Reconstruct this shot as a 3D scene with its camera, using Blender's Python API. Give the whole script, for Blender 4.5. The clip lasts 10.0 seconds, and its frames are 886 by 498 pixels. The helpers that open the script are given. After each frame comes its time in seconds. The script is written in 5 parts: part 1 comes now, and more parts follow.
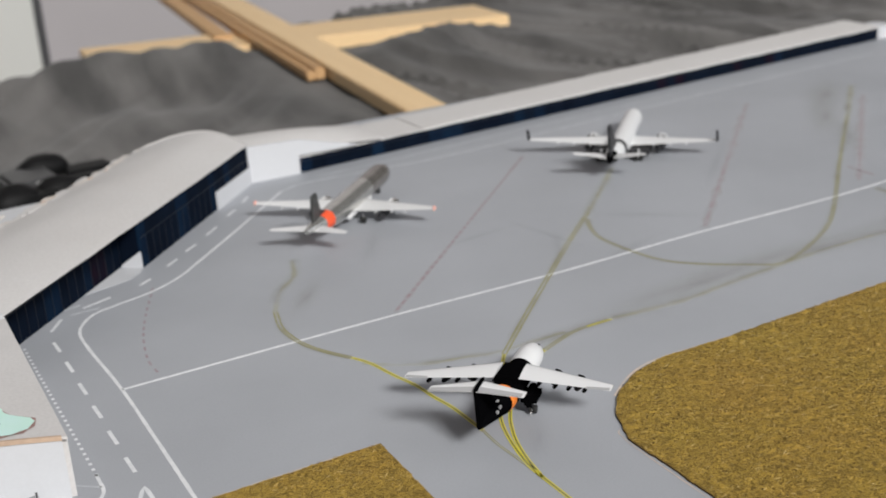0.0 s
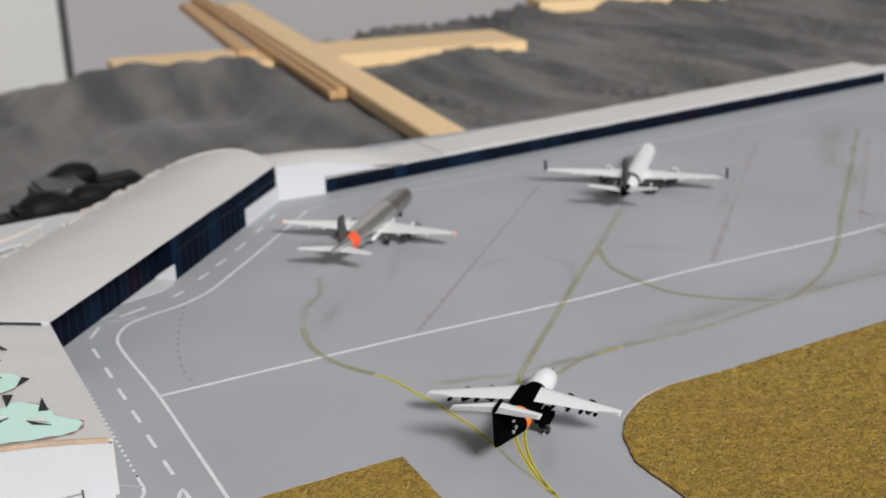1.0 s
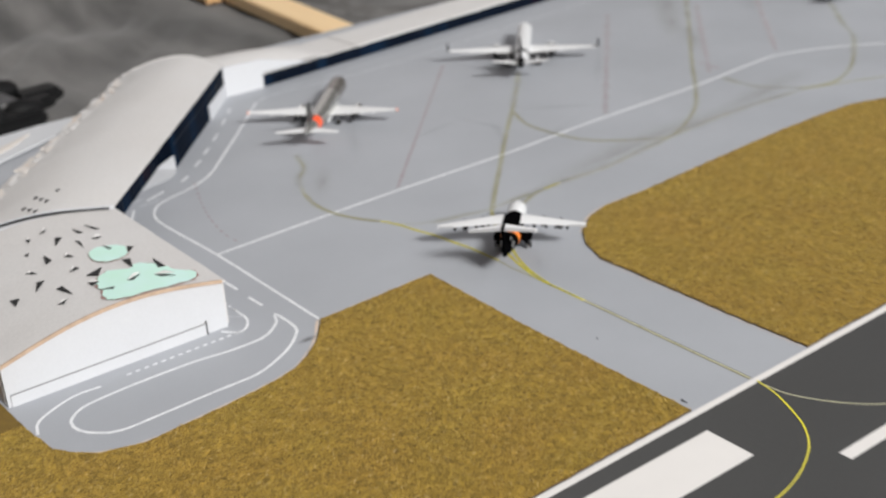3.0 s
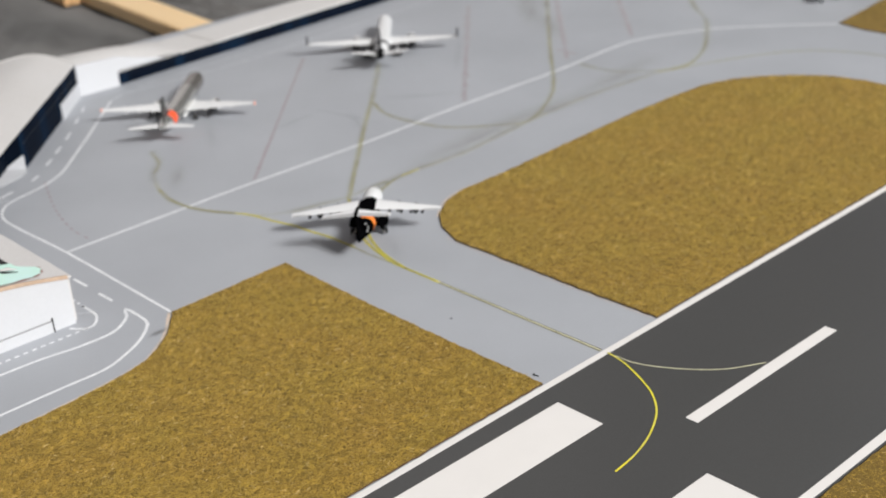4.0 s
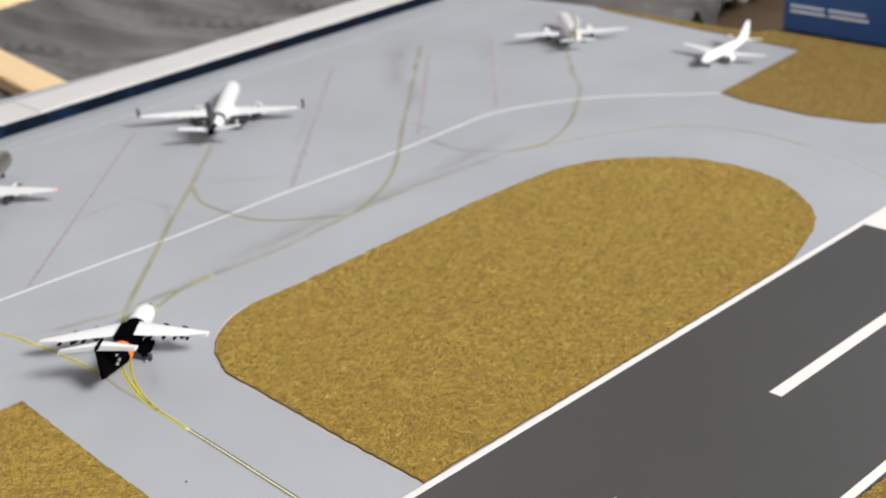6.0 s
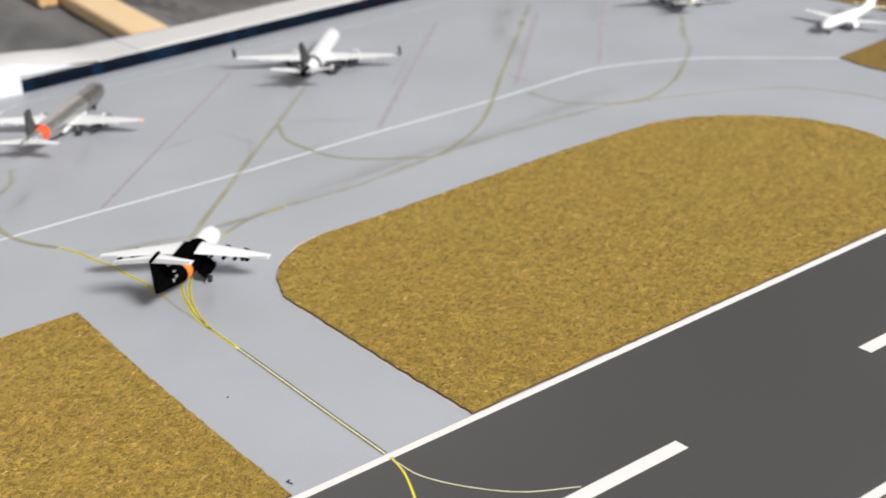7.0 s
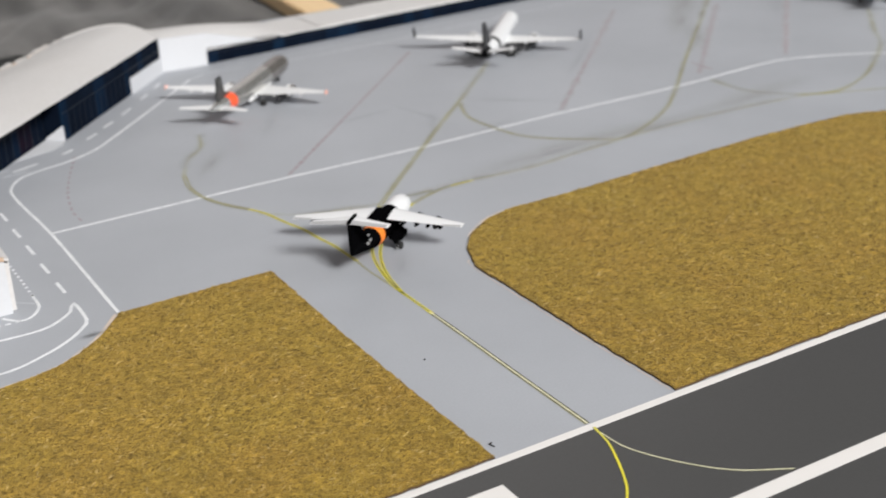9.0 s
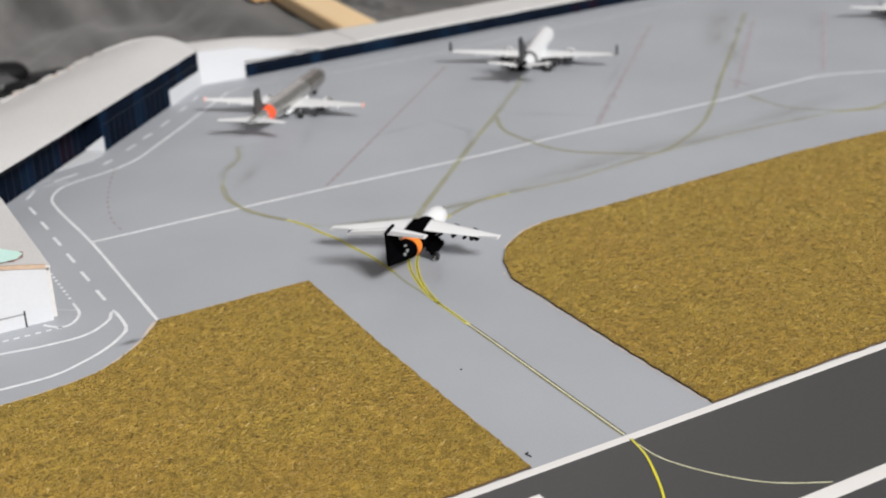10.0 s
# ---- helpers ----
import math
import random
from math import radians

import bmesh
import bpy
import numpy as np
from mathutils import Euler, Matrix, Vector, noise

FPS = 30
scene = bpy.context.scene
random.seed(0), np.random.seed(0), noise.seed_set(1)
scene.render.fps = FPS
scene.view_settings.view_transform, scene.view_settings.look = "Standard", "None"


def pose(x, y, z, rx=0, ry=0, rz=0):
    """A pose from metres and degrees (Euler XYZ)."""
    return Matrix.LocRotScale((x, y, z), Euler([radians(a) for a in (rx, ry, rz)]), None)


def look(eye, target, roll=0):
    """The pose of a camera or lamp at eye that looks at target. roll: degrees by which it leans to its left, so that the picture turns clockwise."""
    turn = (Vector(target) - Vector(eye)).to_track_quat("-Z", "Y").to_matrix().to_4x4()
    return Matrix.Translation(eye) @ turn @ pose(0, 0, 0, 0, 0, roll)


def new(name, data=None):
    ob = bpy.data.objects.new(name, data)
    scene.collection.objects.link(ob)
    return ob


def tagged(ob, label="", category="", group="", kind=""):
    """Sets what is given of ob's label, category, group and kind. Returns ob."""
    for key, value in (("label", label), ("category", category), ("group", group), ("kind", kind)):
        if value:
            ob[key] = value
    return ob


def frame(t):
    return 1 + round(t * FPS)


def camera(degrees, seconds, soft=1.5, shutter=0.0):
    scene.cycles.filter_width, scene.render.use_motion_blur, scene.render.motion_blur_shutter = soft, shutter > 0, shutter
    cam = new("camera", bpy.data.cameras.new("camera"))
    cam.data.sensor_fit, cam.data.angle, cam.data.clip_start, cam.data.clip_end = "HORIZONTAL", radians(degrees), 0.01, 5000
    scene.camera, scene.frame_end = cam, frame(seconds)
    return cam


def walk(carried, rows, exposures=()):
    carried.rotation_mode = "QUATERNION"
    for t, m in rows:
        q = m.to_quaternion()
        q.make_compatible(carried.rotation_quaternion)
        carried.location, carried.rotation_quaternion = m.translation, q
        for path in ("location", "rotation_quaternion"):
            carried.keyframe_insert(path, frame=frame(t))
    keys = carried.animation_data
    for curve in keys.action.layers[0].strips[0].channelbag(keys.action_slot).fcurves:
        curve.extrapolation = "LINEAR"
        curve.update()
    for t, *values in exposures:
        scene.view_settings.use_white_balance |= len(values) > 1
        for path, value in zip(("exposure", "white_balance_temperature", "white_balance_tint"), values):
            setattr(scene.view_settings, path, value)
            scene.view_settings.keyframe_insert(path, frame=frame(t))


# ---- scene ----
cam = camera(38.47, 10.0, soft=1.7, shutter=0.35)
PATH = [
    (0, (-0.15016, -0.15621, 0.17245), (0.18042, 0.52076, -0.09669), -4.041),
    (0.5, (-0.15955, -0.16092, 0.17426), (0.17062, 0.51912, -0.08752), -2.890),
    (1, (-0.16569, -0.17379, 0.18540), (0.16410, 0.50679, -0.07548), -1.888),
    (1.5, (-0.17576, -0.17266, 0.18358), (0.15849, 0.50223, -0.08623), -1.710),
    (2, (-0.17770, -0.17487, 0.19188), (0.15567, 0.49518, -0.09077), -2.032),
    (2.2, (-0.18375, -0.17735, 0.19587), (0.15345, 0.48309, -0.10432), -2.600),
    (3.3, (-0.31744, -0.24887, 0.22830), (0.14049, 0.31770, -0.10231), -3.678),
    (3.5, (-0.30313, -0.24904, 0.22125), (0.16634, 0.31077, -0.10465), -3.578),
    (4, (-0.28681, -0.24671, 0.21434), (0.19410, 0.29860, -0.11938), -3.640),
    (4.5, (-0.28344, -0.24433, 0.21351), (0.20087, 0.29362, -0.12715), -4.052),
    (5, (-0.27843, -0.24686, 0.21320), (0.20966, 0.28624, -0.12969), -4.449),
    (5.5, (-0.21646, -0.25047, 0.22183), (0.28399, 0.27525, -0.11456), -4.938),
    (5.7, (-0.19775, -0.24187, 0.22451), (0.30850, 0.28332, -0.10395), -3.793),
    (6.8, (-0.15523, -0.24391, 0.18828), (0.28502, 0.34093, -0.13443), -3.067),
    (7, (-0.15767, -0.24496, 0.18718), (0.27612, 0.34609, -0.13294), -2.658),
    (7.5, (-0.16164, -0.24239, 0.18440), (0.25495, 0.36185, -0.13394), -2.375),
    (8, (-0.16329, -0.23391, 0.17987), (0.23688, 0.38319, -0.13484), -2.195),
    (8.5, (-0.17208, -0.23515, 0.17799), (0.21070, 0.39308, -0.13635), -2.181),
    (9, (-0.17596, -0.23221, 0.17644), (0.19098, 0.40511, -0.13847), -2.274),
    (9.5, (-0.18404, -0.23091, 0.17285), (0.17029, 0.41438, -0.14028), -2.342),
    (10, (-0.17887, -0.23310, 0.17525), (0.17378, 0.41739, -0.12891), -2.293),
]
walk(cam, [(t, look(eye, target, roll)) for t, eye, target, roll in PATH], exposures=[(0, -0.57), (1.5, -0.56), (2, -0.49), (3.5, -0.32), (4.5, -0.29), (5, -0.31), (5.5, -0.20), (5.7, -0.10), (7, -0.07), (7.5, -0.08), (9, -0.30), (10, -0.35)])
cam.data.dof.use_dof, cam.data.dof.focus_distance, cam.data.dof.aperture_fstop = True, 0.36, 20.0
# ---- body ----

# ---- light ----
world = bpy.data.worlds.new("daylight")
scene.world = world
world.use_nodes = True
wn = world.node_tree
sky = wn.nodes.new("ShaderNodeTexSky")
sky.sky_type, sky.sun_disc = "NISHITA", False
sky.sun_elevation, sky.sun_rotation = radians(38), radians(120)
wn.links.new(sky.outputs[0], wn.nodes["Background"].inputs[0])
wn.nodes["Background"].inputs[1].default_value = 0.12


def area_lamp(name, size_x, size_y, m, watts, colour):
    lamp = bpy.data.lights.new(name, "AREA")
    lamp.shape, lamp.size, lamp.size_y, lamp.energy, lamp.color = "RECTANGLE", size_x, size_y, watts, colour
    ob = new(name, lamp)
    ob.matrix_world = m
    return ob


area_lamp("daylight_and_fill", 0.95, 0.70, look((-0.02, -3.10, 2.24), (0.96, -1.10, 2.20)), 380, (1.0, 0.985, 0.96))
# Added fill lamp, no source known there: lifts the far right side.
area_lamp("daylight_and_fill", 0.9, 1.1, look((1.74, 0.05, 0.75), (0.25, 0.35, 0.0)), 4.5, (0.95, 0.975, 1.0))

# ---- materials ----
MATS = {}


def mat(name, base, rough=0.7, metal=0.0, spots=0.0, spot_scale=60.0, grain=0.0, grain_scale=900.0, bump=0.0,
        second=None, island=0.0, random_tint=0.0, sheen=0.0, coat=0.0, alpha_wear=None, stretch=None, spec=0.5):
    """A procedural surface: base colour, large soft spots, fine grain, relief."""
    if name in MATS:
        return MATS[name]
    m = bpy.data.materials.new(name)
    m.use_nodes = True
    nt = m.node_tree
    p = nt.nodes["Principled BSDF"]
    p.inputs["Roughness"].default_value, p.inputs["Metallic"].default_value = rough, metal
    p.inputs["Coat Weight"].default_value, p.inputs["Specular IOR Level"].default_value = coat, spec
    p.inputs["Sheen Weight"].default_value = sheen
    tex = nt.nodes.new("ShaderNodeTexCoord")
    where = tex.outputs["Object"]
    if stretch:
        mp = nt.nodes.new("ShaderNodeMapping")
        mp.inputs["Scale"].default_value = stretch
        nt.links.new(where, mp.inputs[0])
        where = mp.outputs[0]
    colour = nt.nodes.new("ShaderNodeRGB")
    colour.outputs[0].default_value = (*base, 1)
    out = colour.outputs[0]

    def noise_at(scale, detail=4.0):
        n = nt.nodes.new("ShaderNodeTexNoise")
        n.inputs["Scale"].default_value, n.inputs["Detail"].default_value = scale, detail
        nt.links.new(where, n.inputs["Vector"])
        return n.outputs["Fac"]

    def mixed(fac, amount, a, tone, low=0.35, high=0.65):
        ramp = nt.nodes.new("ShaderNodeMapRange")
        ramp.inputs["From Min"].default_value, ramp.inputs["From Max"].default_value = low, high
        ramp.inputs["To Min"].default_value, ramp.inputs["To Max"].default_value = 0.0, amount
        nt.links.new(fac, ramp.inputs["Value"])
        x = nt.nodes.new("ShaderNodeMix")
        x.data_type = "RGBA"
        nt.links.new(ramp.outputs[0], x.inputs["Factor"])
        nt.links.new(a, x.inputs["A"])
        x.inputs["B"].default_value = (*tone, 1)
        return x.outputs["Result"]

    dark = second or tuple(c * 0.55 for c in base)
    if spots:
        out = mixed(noise_at(spot_scale), spots, out, dark)
    if grain:
        out = mixed(noise_at(grain_scale, 2.0), grain, out, tuple(c * 0.6 for c in base))
        out = mixed(noise_at(grain_scale * 1.7, 2.0), grain * 0.6, out, tuple(min(1, c * 1.5) for c in base))
    if alpha_wear:
        out = mixed(noise_at(alpha_wear[0]), alpha_wear[1], out, alpha_wear[2], 0.42, 0.6)
    if island or random_tint:
        if island:
            g = nt.nodes.new("ShaderNodeNewGeometry")
            rnd, amount = g.outputs["Random Per Island"], island
        else:
            g = nt.nodes.new("ShaderNodeObjectInfo")
            rnd, amount = g.outputs["Random"], random_tint
        h = nt.nodes.new("ShaderNodeHueSaturation")
        r = nt.nodes.new("ShaderNodeMapRange")
        r.inputs["To Min"].default_value, r.inputs["To Max"].default_value = 1 - amount, 1 + amount
        nt.links.new(rnd, r.inputs["Value"])
        nt.links.new(r.outputs[0], h.inputs["Value"])
        nt.links.new(out, h.inputs["Color"])
        out = h.outputs[0]
    nt.links.new(out, p.inputs["Base Color"])
    if bump:
        b = nt.nodes.new("ShaderNodeBump")
        b.inputs["Strength"].default_value, b.inputs["Distance"].default_value = bump, 0.0004
        nt.links.new(noise_at(grain_scale), b.inputs["Height"])
        nt.links.new(b.outputs[0], p.inputs["Normal"])
    MATS[name] = m
    return m


APRON = mat("grey_painted_paper", (0.374, 0.389, 0.421), 0.52, spots=0.22, spot_scale=14, grain=0.10, grain_scale=1400, bump=0.05)
RUNWAY = mat("dark_printed_card", (0.065, 0.0645, 0.064), 0.42, spots=0.15, spot_scale=12, grain=0.25, grain_scale=1800, bump=0.05)
WHITE_INK = mat("white_ink", (0.74, 0.75, 0.77), 0.7, alpha_wear=(260, 0.35, (0.50, 0.52, 0.55)))
FAINT_INK = mat("faint_white_ink", (0.52, 0.54, 0.57), 0.7, alpha_wear=(200, 0.7, (0.38, 0.39, 0.42)))
PRINT_WHITE = mat("printed_white", (0.73, 0.705, 0.685), 0.6, spots=0.05)
YELLOW_INK = mat("yellow_ink", (0.71, 0.63, 0.05), 0.55, alpha_wear=(70, 0.35, (0.50, 0.47, 0.16)))
CREAM_INK = mat("cream_ink", (0.70, 0.68, 0.49), 0.6, alpha_wear=(90, 0.3, (0.55, 0.53, 0.33)))
PALE_YELLOW = mat("pale_yellow_ink", (0.36, 0.34, 0.19), 0.65, alpha_wear=(60, 0.75, (0.37, 0.365, 0.31)))
FAINT_YELLOW = mat("rubbed_yellow_ink", (0.345, 0.345, 0.29), 0.7, alpha_wear=(50, 0.85, (0.365, 0.375, 0.38)))
OLIVE_PALE = mat("pale_olive_ink", (0.26, 0.245, 0.09), 0.65, alpha_wear=(90, 0.6, (0.36, 0.34, 0.18)))
OLIVE_INK = mat("dark_line_core", (0.13, 0.12, 0.045), 0.6, alpha_wear=(70, 0.5, (0.25, 0.24, 0.15)))
OLIVE_DARK = mat("dark_olive_core", (0.060, 0.056, 0.022), 0.6, alpha_wear=(60, 0.35, (0.13, 0.12, 0.06)))
RED_INK = mat("faded_red_ink", (0.315, 0.24, 0.26), 0.7, alpha_wear=(180, 0.6, (0.35, 0.31, 0.33)))
RED_PALE = mat("pale_red_ink", (0.330, 0.285, 0.305), 0.7, alpha_wear=(120, 0.7, (0.36, 0.35, 0.38)))
RED_SMEAR = mat("rubbed_red_ink", (0.345, 0.335, 0.355), 0.7, alpha_wear=(90, 0.8, (0.365, 0.38, 0.41)))


def smudge_material(name, tone, strength):
    """A rubbed stain that fades out towards its rim."""
    m = bpy.data.materials.new(name)
    m.use_nodes = True
    nt = m.node_tree
    p = nt.nodes["Principled BSDF"]
    p.inputs["Base Color"].default_value, p.inputs["Roughness"].default_value = (*tone, 1), 0.85
    co = nt.nodes.new("ShaderNodeTexCoord")
    g = nt.nodes.new("ShaderNodeTexGradient")
    g.gradient_type = "QUADRATIC_SPHERE"
    n = nt.nodes.new("ShaderNodeTexNoise")
    n.inputs["Scale"].default_value, n.inputs["Detail"].default_value = 3.0, 5.0
    a, b = nt.nodes.new("ShaderNodeMath"), nt.nodes.new("ShaderNodeMath")
    a.operation = b.operation = "MULTIPLY"
    b.inputs[1].default_value = strength
    nt.links.new(co.outputs["Object"], g.inputs[0])
    nt.links.new(co.outputs["Object"], n.inputs["Vector"])
    nt.links.new(g.outputs["Fac"], a.inputs[0])
    nt.links.new(n.outputs["Fac"], a.inputs[1])
    nt.links.new(a.outputs[0], b.inputs[0])
    nt.links.new(b.outputs[0], p.inputs["Alpha"])
    return m


SMUDGE = smudge_material("graphite_smudge", (0.24, 0.24, 0.25), 0.18)
SMUDGE_WARM = smudge_material("brown_rubbed_smudge", (0.28, 0.26, 0.20), 0.36)


def smear_material():
    """Yellow ink wiped over the paper along a line, gone at both sides of the band."""
    m = bpy.data.materials.new("wiped_yellow_ink")
    m.use_nodes = True
    nt = m.node_tree
    p = nt.nodes["Principled BSDF"]
    p.inputs["Base Color"].default_value, p.inputs["Roughness"].default_value = (0.285, 0.27, 0.165, 1), 0.8
    co = nt.nodes.new("ShaderNodeTexCoord")
    split = nt.nodes.new("ShaderNodeSeparateXYZ")
    wave = nt.nodes.new("ShaderNodeMath")
    wave.operation = "PINGPONG"
    wave.inputs[1].default_value = 0.5
    n = nt.nodes.new("ShaderNodeTexNoise")
    n.inputs["Scale"].default_value, n.inputs["Detail"].default_value = 45.0, 4.0
    r = nt.nodes.new("ShaderNodeMapRange")
    r.inputs["From Min"].default_value, r.inputs["From Max"].default_value = 0.36, 0.68
    r.inputs["To Min"].default_value, r.inputs["To Max"].default_value = 0.0, 0.52
    x = nt.nodes.new("ShaderNodeMath")
    x.operation = "MULTIPLY"
    nt.links.new(co.outputs["UV"], split.inputs[0])
    nt.links.new(split.outputs[1], wave.inputs[0])
    nt.links.new(co.outputs["Object"], n.inputs["Vector"])
    nt.links.new(n.outputs["Fac"], r.inputs["Value"])
    nt.links.new(wave.outputs[0], x.inputs[0])
    nt.links.new(r.outputs[0], x.inputs[1])
    nt.links.new(x.outputs[0], p.inputs["Alpha"])
    return m


WIPED = smear_material()
MAT_BASE = mat("grass_mat_backing", (0.175, 0.107, 0.016), 0.95, spots=0.5, spot_scale=300, second=(0.105, 0.064, 0.011), grain=0.3, grain_scale=1500, bump=0.5)


def fibre_material():
    """Dry flock: each fibre takes its own tone between dark olive and straw."""
    m = bpy.data.materials.new("grass_fibre")
    m.use_nodes = True
    nt = m.node_tree
    p = nt.nodes["Principled BSDF"]
    p.inputs["Roughness"].default_value, p.inputs["Specular IOR Level"].default_value = 0.9, 0.15
    p.inputs["Sheen Weight"].default_value, p.inputs["Sheen Roughness"].default_value = 0.75, 0.55
    p.inputs["Sheen Tint"].default_value = (1.0, 0.78, 0.30, 1)
    g = nt.nodes.new("ShaderNodeNewGeometry")
    ramp = nt.nodes.new("ShaderNodeValToRGB")
    tones = ((0.0, (0.350, 0.212, 0.030)), (0.12, (0.396, 0.243, 0.036)), (0.6, (0.426, 0.263, 0.040)), (0.93, (0.460, 0.287, 0.049)), (1.0, (0.76, 0.56, 0.25)))
    while len(ramp.color_ramp.elements) < len(tones):
        ramp.color_ramp.elements.new(0.5)
    for el, (at, tone) in zip(ramp.color_ramp.elements, tones):
        el.position, el.color = at, (*tone, 1)
    co = nt.nodes.new("ShaderNodeTexCoord")
    n = nt.nodes.new("ShaderNodeTexNoise")
    n.inputs["Scale"].default_value, n.inputs["Detail"].default_value = 330.0, 1.5
    r = nt.nodes.new("ShaderNodeMapRange")
    r.inputs["From Min"].default_value, r.inputs["From Max"].default_value = 0.32, 0.70
    r.inputs["To Min"].default_value, r.inputs["To Max"].default_value = 0.74, 1.22
    h = nt.nodes.new("ShaderNodeHueSaturation")
    nt.links.new(g.outputs["Random Per Island"], ramp.inputs[0])
    nt.links.new(co.outputs["Object"], n.inputs["Vector"])
    nt.links.new(n.outputs["Fac"], r.inputs["Value"])
    nt.links.new(r.outputs[0], h.inputs["Value"])
    n2 = nt.nodes.new("ShaderNodeTexNoise")
    n2.inputs["Scale"].default_value, n2.inputs["Detail"].default_value = 32.0, 3.0
    r2 = nt.nodes.new("ShaderNodeMapRange")
    r2.inputs["From Min"].default_value, r2.inputs["From Max"].default_value = 0.3, 0.7
    r2.inputs["To Min"].default_value, r2.inputs["To Max"].default_value = 0.495, 0.506
    nt.links.new(co.outputs["Object"], n2.inputs["Vector"])
    nt.links.new(n2.outputs["Fac"], r2.inputs["Value"])
    nt.links.new(r2.outputs[0], h.inputs["Hue"])
    nt.links.new(ramp.outputs[0], h.inputs["Color"])
    nt.links.new(h.outputs[0], p.inputs["Base Color"])
    soft = nt.nodes.new("ShaderNodeMix")
    soft.data_type = "VECTOR"
    soft.inputs["Factor"].default_value = 0.72
    soft.inputs["B"].default_value = (0.0, 0.0, 1.0)
    nt.links.new(g.outputs["Normal"], soft.inputs["A"])
    nt.links.new(soft.outputs["Result"], p.inputs["Normal"])
    return m


FIBRE = fibre_material()
MAT_EDGE = mat("grass_mat_edge", (0.085, 0.050, 0.025), 0.95, spots=0.4, spot_scale=300)
CARD_GREY = mat("grey_card", (0.575, 0.562, 0.558), 0.85, spots=0.16, spot_scale=22, second=(0.48, 0.44, 0.41), grain=0.15, grain_scale=900, bump=0.15)
CARD_CREAM = mat("cream_torn_paper", (0.62, 0.58, 0.545), 0.9, spots=0.4, spot_scale=120, second=(0.52, 0.46, 0.42), bump=0.3)
CARD_WHITE = mat("white_card", (0.555, 0.565, 0.59), 0.75, spots=0.06, spot_scale=40, grain=0.05, bump=0.06)
CARD_EDGE = mat("brown_card_edge", (0.52, 0.38, 0.28), 0.9, spots=0.4, spot_scale=300, bump=0.3)
GLASS_PRINT = mat("navy_glass_print", (0.0032, 0.0068, 0.0150), 0.8, spec=0.04, spots=0.75, spot_scale=110, second=(0.002, 0.004, 0.010), random_tint=0.12)
GLASS_BLUE = mat("blue_glass_print", (0.004, 0.0135, 0.031), 0.8, spec=0.04, spots=0.8, spot_scale=160, second=(0.003, 0.007, 0.018), random_tint=0.12)
GLASS_RED = mat("reddish_glass_print", (0.0105, 0.0045, 0.010), 0.8, spec=0.04, spots=0.8, spot_scale=160, second=(0.003, 0.005, 0.012))
MULLION = mat("dark_mullion_print", (0.003, 0.005, 0.010), 0.5)
MINT = mat("mint_paint", (0.58, 0.79, 0.765), 0.7, spots=0.7, spot_scale=45, second=(0.49, 0.76, 0.60))
MINT_RIM = mat("reddish_outline", (0.36, 0.22, 0.20), 0.8, spots=0.5, spot_scale=200)
# Black for the shade in gaps and cuts, laid on as thin pieces.
OPENING_SHADE = mat("opening_shade", (0.012, 0.012, 0.013), 0.8)
BLACK_PLASTIC = mat("black_plastic", (0.006, 0.006, 0.0065), 0.6, spots=0.2, spec=0.2)
GREY_PLASTIC = mat("grey_plastic", (0.06, 0.06, 0.063), 0.5, spots=0.2)
LINE_GREY = mat("grey_pencil_line", (0.30, 0.30, 0.31), 0.8, spots=0.3)
PAINT_WHITE = mat("white_model_paint", (0.76, 0.765, 0.775), 0.3, coat=0.3, spots=0.03)
PAINT_BLACK = mat("black_model_paint", (0.0022, 0.0022, 0.0026), 0.5, spec=0.0)
PAINT_DARK = mat("dark_grey_model_paint", (0.028, 0.028, 0.031), 0.5, spec=0.25)
PAINT_ORANGE = mat("orange_model_paint", (0.85, 0.22, 0.02), 0.4)
PAINT_RED = mat("vermilion_model_paint", (0.85, 0.10, 0.03), 0.4)
PAINT_SILVER = mat("silver_model_paint", (0.66, 0.65, 0.62), 0.24, metal=0.85, spots=0.35, spot_scale=300)
# Mottled grey-brown metal for the silver jet's forward fuselage.
SKIN_GREY_BROWN = mat("grey_brown_mottled_metal", (0.36, 0.335, 0.31), 0.24, metal=0.75, spots=0.6, spot_scale=220, second=(0.16, 0.15, 0.14))
PAINT_TIP = mat("pale_orange_model_paint", (0.82, 0.44, 0.37), 0.45)
PAINT_FIN = mat("mottled_dark_fin_paint", (0.022, 0.023, 0.023), 0.45, spots=0.5, spot_scale=240, second=(0.10, 0.10, 0.098))
PAINT_WING = mat("pale_grey_wing_paint", (0.76, 0.765, 0.77), 0.4, spots=0.05)
PAINT_PANEL = mat("grey_flap_paint", (0.42, 0.42, 0.43), 0.45)
PAINT_CREAM = mat("cream_model_paint", (0.80, 0.77, 0.66), 0.4)
RUBBER = mat("black_rubber", (0.015, 0.015, 0.015), 0.7)
METAL = mat("steel_strut", (0.55, 0.55, 0.55), 0.35, metal=0.9)
WOOD = mat("pine_batten", (0.88, 0.63, 0.36), 0.55, spots=0.5, spot_scale=9, second=(0.78, 0.52, 0.27), grain=0.2, grain_scale=160, stretch=(9, 0.8, 9))
# Darker pine; the battens' shaded sides are put into this tone.
WOOD_DARK = mat("pine_batten_shaded", (0.60, 0.37, 0.18), 0.6, spots=0.5, spot_scale=9, second=(0.48, 0.28, 0.12), grain=0.2, grain_scale=160, stretch=(9, 0.8, 9))
